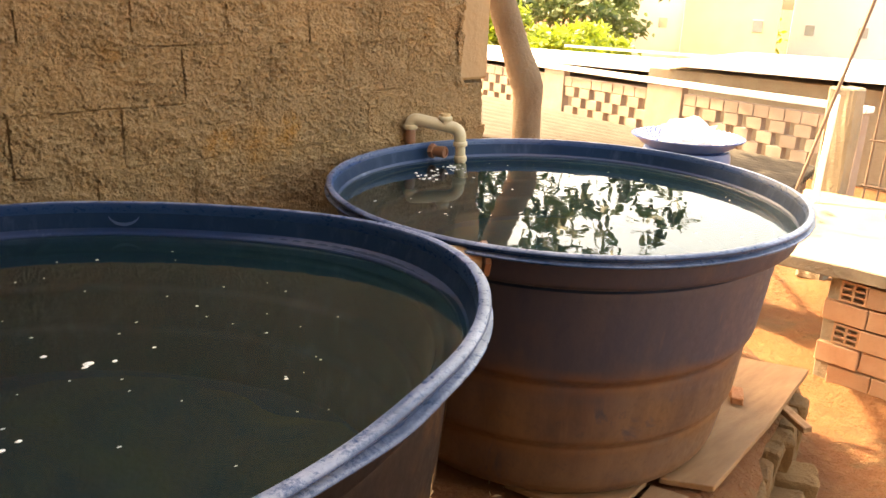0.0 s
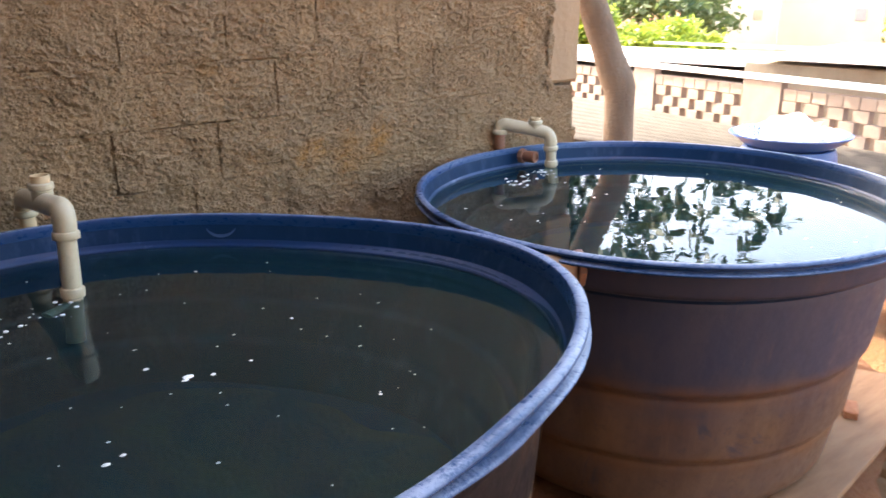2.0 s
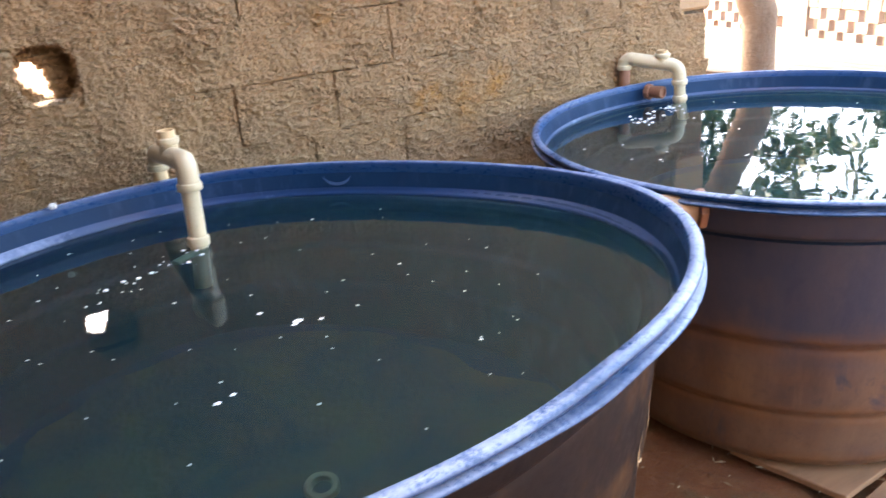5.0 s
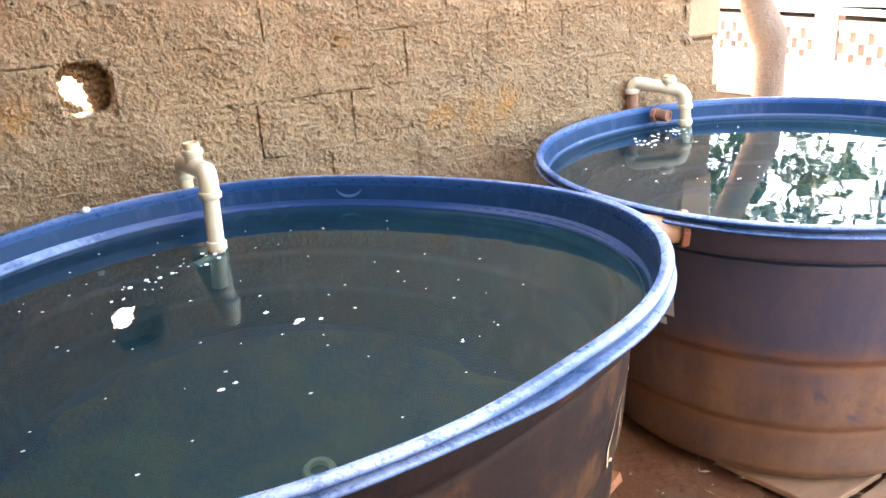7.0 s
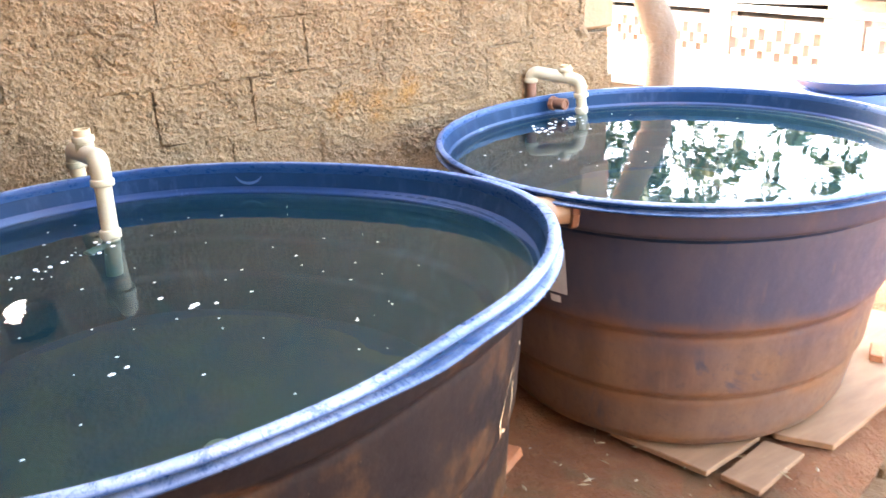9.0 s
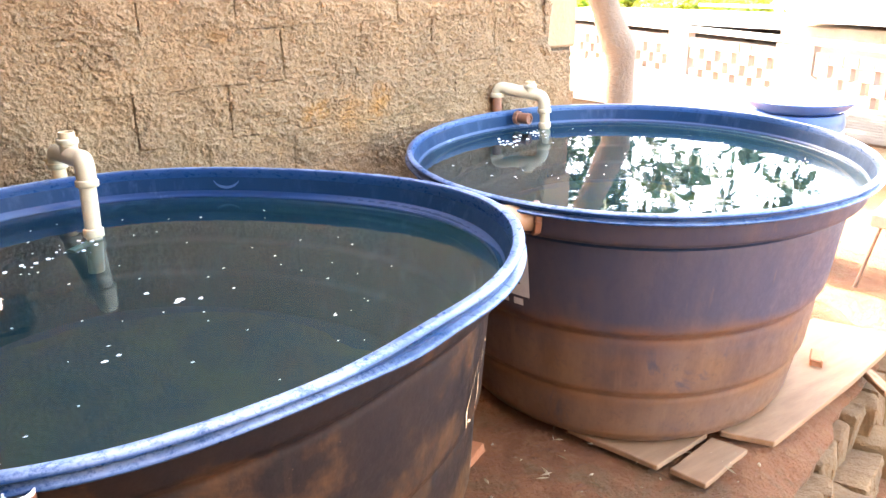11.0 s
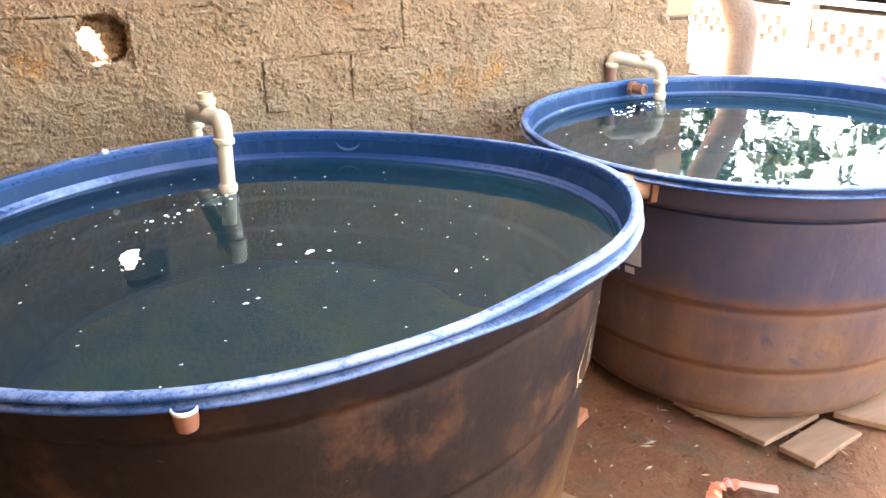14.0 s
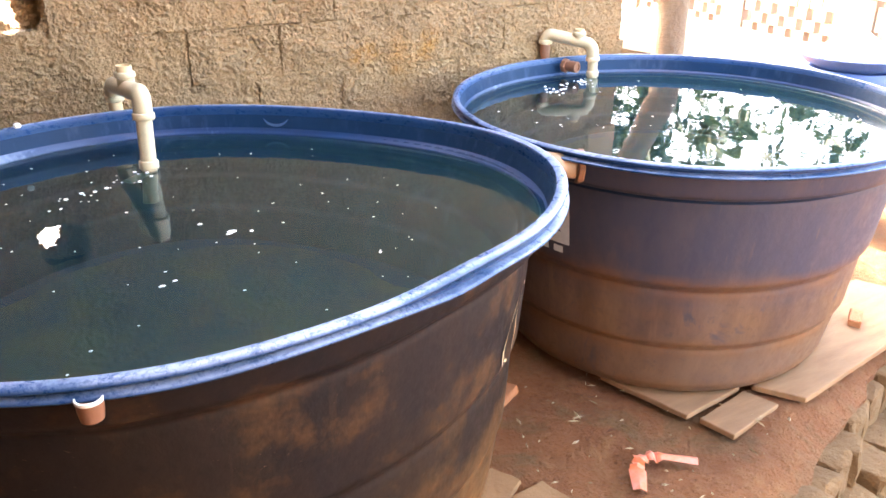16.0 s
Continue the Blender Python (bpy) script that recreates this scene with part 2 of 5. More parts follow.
WHITE = simple("white_plastic", (0.75, 0.72, 0.68), (0.82, 0.8, 0.76), 15, 0.45, 0.0004)
LABEL = simple("faded_label", (0.5, 0.5, 0.52), (0.6, 0.6, 0.6), 20, 0.7, 0.0004)
INK = simple("dark_ink", (0.05, 0.05, 0.07), (0.07, 0.07, 0.08), 20, 0.7, 0.0004)
PINK = simple("pink_plastic_film", (0.62, 0.15, 0.05), (0.70, 0.24, 0.19), 18, 0.35, 0.002)
FOAM = simple("white_foam", (0.8, 0.8, 0.78), (0.85, 0.85, 0.84), 60, 0.35, 0.0004)
BRICK = simple("hollow_clay_brick", (0.46, 0.24, 0.135), (0.52, 0.3, 0.18), 9, 0.9, 0.004, 0.35)
BRICK_PALE = simple("dusty_clay_brick", (0.22, 0.11, 0.045), (0.27, 0.145, 0.065), 5, 0.9, 0.004, 0.35)
LATTICE = simple("dusty_pink_brick", (0.36, 0.25, 0.185), (0.44, 0.32, 0.245), 5, 0.9, 0.004, 0.3)
RUBBLE = simple("orange_brick_chip", (0.33, 0.11, 0.045), (0.4, 0.16, 0.07), 14, 0.9, 0.004)
SHUTTER = simple("weathered_shutter", (0.4, 0.36, 0.3), (0.48, 0.44, 0.37), 3, 0.8, 0.002)
STONE = simple("rubble_stone", (0.15, 0.072, 0.024), (0.20, 0.105, 0.038), 6, 0.92, 0.02, 0.45, 0.0, None, 28.0)
CONCRETE = simple("weathered_concrete", (0.25, 0.195, 0.135), (0.33, 0.265, 0.19), 3, 0.9, 0.012, 0.1, 0.0, None, 35.0)
ROOFING = simple("fibre_cement_sheet", (0.05, 0.038, 0.028), (0.085, 0.066, 0.05), 3.0, 0.85, 0.004, 0.1)
WHITE_ROOF = simple("whitewashed_roofing", (0.78, 0.76, 0.72), (0.85, 0.83, 0.8), 0.6, 0.7, 0.004)
CLAY = simple("clay_wash", (0.19, 0.14, 0.11), (0.24, 0.18, 0.145), 1.5, 0.9, 0.004)
HOUSE = simple("yellow_wash", (0.7, 0.6, 0.36), (0.76, 0.67, 0.45), 0.4, 0.9, 0.004)
HOUSE_PALE = simple("pale_wash", (0.75, 0.72, 0.64), (0.8, 0.78, 0.7), 0.4, 0.9, 0.004)
IRON = simple("rusty_iron", (0.16, 0.1, 0.07), (0.22, 0.14, 0.1), 20, 0.7, 0.001)
BARK = simple("grey_brown_bark", (0.16, 0.108, 0.07), (0.235, 0.168, 0.112), 7, 0.9, 0.01, 0, 0, (1, 1, 0.35), 45.0)
BASIN = simple("blue_plastic_basket", (0.02, 0.06, 0.22), (0.03, 0.09, 0.28), 8, 0.4, 0.0005)
CLOTH = simple("white_cloth", (0.78, 0.76, 0.72), (0.85, 0.83, 0.8), 9, 0.9, 0.004)


def wood_material():
    m = Mat("weathered_board", 0.85)
    g, s = m.noise(24, 5, 0.65, (0.18, 1, 1)), m.noise(3, 3)
    c = m.mix(m.span(g, 0.3, 0.7), (0.20, 0.094, 0.04), (0.285, 0.15, 0.07))
    c = m.mix(m.span(s, 0.5, 0.75, 0, 0.5), c, (0.24, 0.135, 0.07))
    m.colour(m.mix(m.span(m.rand, 0, 1, 0, 0.2), c, (0.2, 0.125, 0.075))).bump(g, 0.003).bump(m.noise(90, 3), 0.001)
    return m.m


def earth_material():
    m = Mat("red_earth", 0.95)
    big, mid, fine = m.noise(1.3, 3), m.noise(11, 5, 0.65), m.noise(70, 4, 0.7)
    c = m.mix(m.span(big, 0.35, 0.65), (0.165, 0.052, 0.014), (0.205, 0.074, 0.022))
    c = m.mix(m.span(mid, 0.5, 0.72), c, (0.215, 0.094, 0.032))
    c = m.mix(m.span(fine, 0.6, 0.8, 0, 0.7), c, (0.085, 0.042, 0.025))
    c = m.mix(m.span(m.noise(4.2, 4, 0.65, None, 0.6), 0.52, 0.66, 0, 0.75), c, (0.13, 0.066, 0.022))
    c = m.mix(m.span(m.cells(26), 0.10, 0.04, 0, 0.6), c, (0.22, 0.115, 0.052))
    m.colour(c).bump(mid, 0.05).bump(fine, 0.015)
    return m.m


def leaf_material(name, a, b, glow):
    m = Mat(name, 0.45)
    c = m.mix(m.island, a, b)
    m.colour(c)
    tl, mx = m.t.nodes.new("ShaderNodeBsdfTranslucent"), m.t.nodes.new("ShaderNodeMixShader")
    m.link(m.mix(m.island, tuple(1.5 * v for v in a), tuple(1.5 * v for v in b)), tl.inputs["Color"])
    mx.inputs[0].default_value = glow
    m.link(m.b.outputs[0], mx.inputs[1]).link(tl.outputs[0], mx.inputs[2]).link(mx.outputs[0], m.out.inputs["Surface"])
    return m.m


WOOD, EARTH = wood_material(), earth_material()
LEAF = leaf_material("dark_green_leaf", (0.022, 0.045, 0.010), (0.05, 0.085, 0.02), 0.12)
BUSH = leaf_material("yellow_green_leaf", (0.13, 0.2, 0.02), (0.3, 0.34, 0.04), 0.3)
# far trees' leaves made lighter, distance haze put into the colour
FAR_LEAF = leaf_material("mid_green_leaf", (0.06, 0.1, 0.03), (0.13, 0.17, 0.06), 0.3)
GREY_LEAF = leaf_material("dry_leaf", (0.2, 0.11, 0.05), (0.42, 0.3, 0.17), 0.1)


# ---- mesh helpers ----
def finish(name, bm, material, parent=None, label="", smooth=False):
    me = bpy.data.meshes.new(name)
    bm.normal_update()
    bm.to_mesh(me)
    bm.free()
    me.materials.append(material)
    if smooth:
        me.polygons.foreach_set("use_smooth", [True] * len(me.polygons))
        me.set_sharp_from_angle(angle=radians(38))
    ob = new(name, me)
    if parent:
        ob.parent = parent
    if label:
        ob["label"] = label
    return ob


def part(name, bm, material, parent, label="", smooth=False):
    return finish(name, bm, material, parent, label, smooth)


def raw(name, verts, faces, material, parent=None, label="", smooth=False):
    me = bpy.data.meshes.new(name)
    me.from_pydata(verts, [], faces)
    me.materials.append(material)
    if smooth:
        me.polygons.foreach_set("use_smooth", [True] * len(me.polygons))
        me.set_sharp_from_angle(angle=radians(38))
    ob = new(name, me)
    if parent:
        ob.parent = parent
    if label:
        ob["label"] = label
    return ob


def empty(name, at=(0, 0, 0), **tags):
    ob = new(name)
    ob.location = at
    ob.empty_display_size = 0.1
    return tagged(ob, **tags)


def box(size, centre=(0, 0, 0), bevel=0.0, jitter=0.0, cuts=0, seed=0, segments=1):
    bm = bmesh.new()
    bmesh.ops.create_cube(bm, size=1.0)
    for v in bm.verts:
        v.co = Vector([v.co[k] * size[k] for k in range(3)])
    if cuts:
        bmesh.ops.subdivide_edges(bm, edges=bm.edges[:], cuts=cuts, use_grid_fill=True)
    if bevel:
        bmesh.ops.bevel(bm, geom=bm.edges[:] if not cuts else [e for e in bm.edges if e.calc_face_angle(0) > 0.5], offset=bevel, segments=segments, affect="EDGES", profile=0.5)
    rng = random.Random(seed)
    for v in bm.verts:
        if jitter:
            n = noise.noise_vector(Vector(v.co) * 7 + Vector((seed * 3.1, seed, 0)))
            v.co += n * jitter + Vector([rng.uniform(-1, 1) * jitter * 0.3 for _ in range(3)])
        v.co += Vector(centre)
    return bm


def tube(path, radius, sides=20, closed=True, rings=(), wall=0.0):
    """A pipe along a list of points; rings: (index along, extra radius, length). wall: an open hollow end."""
    pts = [Vector(p) for p in path]
    verts, faces = [], []
    n = len(pts)
    side = None
    for i, p in enumerate(pts):
        ahead = (pts[min(i + 1, n - 1)] - pts[max(i - 1, 0)]).normalized()
        if side is None:
            side = ahead.orthogonal().normalized()
        side = (side - ahead * side.dot(ahead)).normalized()
        up = ahead.cross(side)
        r = radius(i) if callable(radius) else radius
        for k in range(sides):
            a = math.tau * k / sides
            verts.append(p + (side * math.cos(a) + up * math.sin(a)) * r)
    for i in range(n - 1):
        for k in range(sides):
            a, b = i * sides + k, i * sides + (k + 1) % sides
            faces.append((a, b, b + sides, a + sides))
    if closed:
        faces.append(tuple(range(sides - 1, -1, -1)))
        faces.append(tuple((n - 1) * sides + k for k in range(sides)))
    return [tuple(v) for v in verts], faces


def bend(points, radius, steps=7):
    """A polyline with its corners rounded."""
    pts = [Vector(p) for p in points]
    out = [pts[0]]
    for a, b, c in zip(pts, pts[1:], pts[2:]):
        u, w = (a - b).normalized(), (c - b).normalized()
        p, q = b + u * radius, b + w * radius
        for i in range(steps + 1):
            s = i / steps
            out.append(p * (1 - s) ** 2 + b * 2 * s * (1 - s) + q * s * s)
    return out + [pts[-1]]


def lathe(profile, shape, n=144, close=False):
    """Turns (radius, height) points about z; shape(angle, height) scales the radius and lifts the height."""
    verts, faces = [], []
    for r, z in profile:
        for k in range(n):
            a = math.tau * k / n
            s, lift = shape(a, z)
            verts.append((r * s * math.cos(a), r * s * math.sin(a), z + lift))
    for i in range(len(profile) - 1 + close):
        for k in range(n):
            a, b = i * n + k, i * n + (k + 1) % n
            j = ((i + 1) % len(profile)) * n
            faces.append((a, b, j + (k + 1) % n, j + k))
    return verts, faces


def rounded(profile, n=3):
    """Softens the corners of a profile."""
    out = [profile[0]]
    for a, b, c in zip(profile, profile[1:], profile[2:]):
        a, b, c = Vector(a), Vector(b), Vector(c)
        d = min((a - b).length, (c - b).length, 0.03) * 0.45
        p, q = b + (a - b).normalized() * d, b + (c - b).normalized() * d
        for i in range(n + 1):
            s = i / n
            out.append(tuple(p * (1 - s) ** 2 + b * 2 * s * (1 - s) + q * s * s))
    return out + [profile[-1]]


# ---- ground and platform ----
def wobble(x, y, s, k):
    return k * noise.fractal(Vector((x * s, y * s, 1.7)), 0.9, 2.0, 4)


def ground():
    xs = np.concatenate([np.linspace(-400, -8, 14), np.linspace(-6, 7, 88), np.linspace(8, 30, 16), np.linspace(40, 900, 14)])
    ys = np.concatenate([np.linspace(-400, -8, 14), np.linspace(-6, 4, 72), np.linspace(5, 30, 14), np.linspace(40, 900, 14)])
    verts = []
    for y in ys:
        for x in xs:
            near = 1.0 if -7 < x < 8 and -7 < y < 5 else 0.0
            far = max(0.0, x - 9) + max(0.0, y - 8)
            verts.append((x, y, -0.4 + near * wobble(x, y, 1.6, 0.05) - min(far, 60) * 0.035))
    w = len(xs)
    faces = [(j * w + i, j * w + i + 1, (j + 1) * w + i + 1, (j + 1) * w + i) for j in range(len(ys) - 1) for i in range(w - 1)]
    return tagged(raw("ground", verts, faces, EARTH, smooth=True), "bare reddish earth strewn with small clods", "ground", kind="structure")


ground()

EDGE = [(-4.2, -2.3), (-1.2, -2.25), (0.35, -2.12), (0.95, -1.88), (1.7, -1.62), (2.38, -1.46), (2.6, -1.2), (2.62, 0.6)]


def edge_y(x):
    for (x0, y0), (x1, y1) in zip(EDGE, EDGE[1:]):
        if x0 <= x <= x1:
            return y0 + (y1 - y0) * (x - x0) / (x1 - x0)
    return EDGE[0][1]


def platform():
    nx, ny = 150, 54
    verts, faces = [], []
    for j in range(ny + 1):
        for i in range(nx + 1):
            x = -4.2 + 6.78 * i / nx
            lo = edge_y(x) - 0.055 + 0.04 * noise.noise(Vector((x * 3, 0, 0))) + 0.02 * noise.noise(Vector((x * 11, 4, 0)))
            y = lo + (0.6 - lo) * j / ny
            rim = max(0.0, 1 - (y - lo) / 0.22)
            z = -0.005 + wobble(x, y, 2.6, 0.022) + wobble(x, y, 9, 0.008) - 0.07 * rim * rim
            if y > lo + 0.35:
                z = min(z, 0.012)
            verts.append((x, y, z))
    w = nx + 1
    faces = [(j * w + i, j * w + i + 1, (j + 1) * w + i + 1, (j + 1) * w + i) for j in range(ny) for i in range(nx)]
    base = len(verts)
    for i in range(nx + 1):
        x, y, z = verts[i]
        verts.append((x, y + 0.05, -0.5))
    faces += [(base + i, base + i + 1, i + 1, i) for i in range(nx)]
    base2 = len(verts)
    for j in range(ny + 1):
        x, y, z = verts[j * w + nx]
        verts.append((x + 0.04, y, -0.5))
    faces += [(j * w + nx, base2 + j, base2 + j + 1, (j + 1) * w + nx) for j in range(ny)]
    return tagged(raw("earth_platform", verts, faces, EARTH, smooth=True), "raised bank of packed red earth under the tanks", "earth bank", kind="structure")


platform()


def retaining_stones():
    wall = empty("stone_edging", (0, 0, 0), label="rough brown stones stacked to hold the earth bank", category="stone edging", kind="structure")
    rng = random.Random(5)
    meshes = []
    for s in range(7):
        bm = box((0.145, 0.22, 0.4), (0, 0, 0), 0.02, 0.016, 3, s + 3, 2)
        me = bpy.data.meshes.new("stone")
        bm.to_mesh(me)
        bm.free()
        me.materials.append(STONE)
        me.polygons.foreach_set("use_smooth", [True] * len(me.polygons))
        me.set_sharp_from_angle(angle=radians(32))
        meshes.append(me)
    x = -0.6
    while x < 2.54:
        ob = new("stone", rng.choice(meshes))
        ob.parent = wall
        k = rng.uniform(0.75, 1.5)
        tall = rng.uniform(0.80, 0.93)
        ob.matrix_basis = pose(x, edge_y(x) - 0.005 + rng.uniform(-0.03, 0.02), -0.425 + 0.2 * tall, rng.uniform(-5, 5), rng.uniform(-4, 4), 16 + rng.uniform(-10, 10)) @ Matrix.Diagonal((k, 1, tall, 1))
        x += 0.136 * k + rng.uniform(0.0, 0.015)
    x = 0.55
    while x < 2.05:
        ob = new("stone", rng.choice(meshes))
        ob.parent = wall
        k = rng.uniform(0.9, 1.6)
        tall = rng.uniform(0.42, 0.58)
        ob.matrix_basis = pose(x, edge_y(x) - 0.135 + rng.uniform(-0.03, 0.02), -0.43 + 0.2 * tall, rng.uniform(-8, 8), rng.uniform(-6, 6), 16 + rng.uniform(-14, 14)) @ Matrix.Diagonal((k, 1, tall, 1))
        x += 0.14 * k + rng.uniform(0.0, 0.02)
    y = -1.35
    while y < 0.5:
        for row in range(2):
            ob = new("stone", rng.choice(meshes))
            ob.parent = wall
            ob.matrix_basis = pose(2.56 + rng.uniform(-0.02, 0.03), y + rng.uniform(-0.02, 0.02), -0.42 + 0.13 * row, rng.uniform(-14, 14), rng.uniform(-14, 14), 90 + rng.uniform(-25, 25))
        y += 0.19


retaining_stones()

# ---- block wall ----
WALL_X0, WALL_X1, WALL_TOP = -4.2, 1.86, 3.4
FACE = 0.034


def wall_core():
    """The joints' mortar: a slab behind the block faces, with the broken opening through it."""
    bm = bmesh.new()

    def slab(x0, x1, y0, y1, z0, z1):
        r = bmesh.ops.create_cube(bm, size=1.0)
        for v in r["verts"]:
            v.co = Vector(((x0 + x1) / 2 + v.co.x * (x1 - x0), (y0 + y1) / 2 + v.co.y * (y1 - y0), (z0 + z1) / 2 + v.co.z * (z1 - z0)))

    y0, y1 = FACE + 0.03, FACE + 0.15
    slab(WALL_X0, -0.99, y0, y1, -0.1, WALL_TOP)
    slab(-0.815, WALL_X1 - 0.004, y0, y1, -0.1, WALL_TOP)
    slab(-0.99, -0.815, y0, y1, -0.1, 1.245)
    slab(-0.99, -0.815, y0, y1, 1.416, WALL_TOP)
    ob = finish("wall_north", bm, JOINT)
    return tagged(ob, "hollow block wall with rough mortar slapped over it", "wall", kind="structure")


wall = wall_core()

# unseen walls added behind and to the left to block sky light
for nm, size, at in (("wall_south", (6.8, 0.16, 8.0), (-3.0, -4.4, 3.5)), ("wall_west", (0.16, 4.9, 8.0), (-4.3, -2.0, 3.5))):
    tagged(finish(nm, box(size, at, 0.01, 0.004, 6, 3), CLAY), "unseen plain clay-washed wall added to block sky light", "wall", kind="structure")


# unseen slab added overhead to darken the left of the wall
tagged(finish("ceiling", box((3.8, 4.5, 0.14), (-2.55, -2.2, 3.5), 0.01, 0.004, 5, 7), CLAY), "unseen plain slab added overhead to block sky light", "ceiling", kind="structure")


def hole_lip(parent):
    """Broken rim of the hole: crumbs of mortar round the opening, in front and at the back."""
    bm = bmesh.new()

    def crumb(x, y, z, r, flat, k):
        q = bmesh.ops.create_icosphere(bm, subdivisions=2, radius=1.0)
        for v in q["verts"]:
            n = noise.noise_vector(v.co * 1.7 + Vector((k * 3.3, 0, 0))) * 0.45
            v.co = Vector((x + (v.co.x + n.x) * r, y + (v.co.y + n.y) * flat, z + (v.co.z + n.z) * r))

    gap = [(-0.984, 1.355), (-0.93, 1.378), (-0.902, 1.337), (-0.888, 1.243), (-0.924, 1.248), (-0.984, 1.313)]

    def inside(x, z):
        hit = False
        for (x0, z0), (x1, z1) in zip(gap, gap[1:] + gap[:1]):
            if (z0 > z) != (z1 > z) and x < x0 + (z - z0) * (x1 - x0) / (z1 - z0):
                hit = not hit
        return hit

    k = 0
    for i in range(14):
        for j in range(14):
            x, z = -0.992 + 0.0137 * i + 0.004 * (j % 2), 1.242 + 0.0135 * j
            k += 1
            if not inside(x, z):
                crumb(x, 0.155 + 0.008 * math.sin(k * 2.3), z, 0.0125, 0.02, k)
    for k in range(46):
        a = math.tau * k / 46
        c, d = math.cos(a), math.sin(a)
        grow = 1.0 / max(abs(c) ** 4 + abs(d) ** 4, 1e-6) ** 0.25
        x, z = -0.906 + 0.094 * c * (0.55 + 0.5 * grow), 1.330 + 0.098 * d * (0.55 + 0.5 * grow)
        crumb(x, 0.055, z, 0.017, 0.024, k + 50)
    return part("hole_rim", bm, MORTAR, parent, "broken mortar round a hole", True)


hole_lip(wall)


# courses of the block wall: height, where one upright joint stands
COURSE, PITCH = 0.2075, 0.364
FIRST_BED = 1.2085 - 6 * COURSE
SHIFT = {3: 0.06, 4: 0.271, 5: 0.010, 6: 0.246, 7: 0.067, 8: 0.25}
# open joints: uprights (course, place, depth, part of the height from, to) and beds (height, from, to, depth)
UPRIGHTS = [(7, -0.304, 1.0, 0.0, 0.55), (7, 0.067, 0.35, 0.2, 0.7), (7, 0.431, 0.7, 0.2, 1.0), (7, 0.795, 0.6, 0.0, 0.5), (7, 1.159, 0.4, 0.1, 0.6),
            (6, 0.246, 1.0, 0.05, 0.92), (6, 0.610, 0.85, 0.3, 0.97), (6, 0.974, 0.45, 0.5, 0.97), (6, 1.338, 0.8, 0.1, 0.9),
            (5, -1.030, 1.0, 0.0, 0.82), (5, -0.356, 0.8, 0.02, 0.97), (5, 0.010, 1.0, 0.05, 1.0), (5, 1.080, 0.9, 0.1, 0.95), (5, 1.434, 0.7, 0.3, 1.0),
            (4, -0.093, 0.7, 0.0, 0.85), (4, 0.271, 1.0, 0.0, 0.9), (8, 0.25, 0.6, 0.2, 0.8), (8, 0.98, 0.6, 0.1, 0.7)]
BEDS = [(6, -0.52, -0.28, 0.45), (6, -0.24, -0.05, 0.95), (6, -0.06, 0.11, 1.0), (6, 0.12, 0.25, 0.7), (6, 0.40, 0.465, 1.0), (6, 0.545, 0.61, 0.5), (6, 1.13, 1.31, 0.7),
        (7, -1.30, -0.80, 0.8), (7, 0.07, 0.31, 0.6), (7, 0.945, 1.005, 0.8), (7, 1.09, 1.17, 0.8), (7, 0.62, 0.70, 0.4), (7, -0.62, -0.5, 0.35),
        (5, -0.37, -0.27, 1.0), (5, 0.0, 0.12, 0.6), (5, 0.25, 0.41, 0.9), (5, 0.60, 0.82, 0.5), (5, 0.98, 1.08, 0.5), (8, 0.1, 0.3, 0.7), (8, 0.75, 0.98, 0.7)]


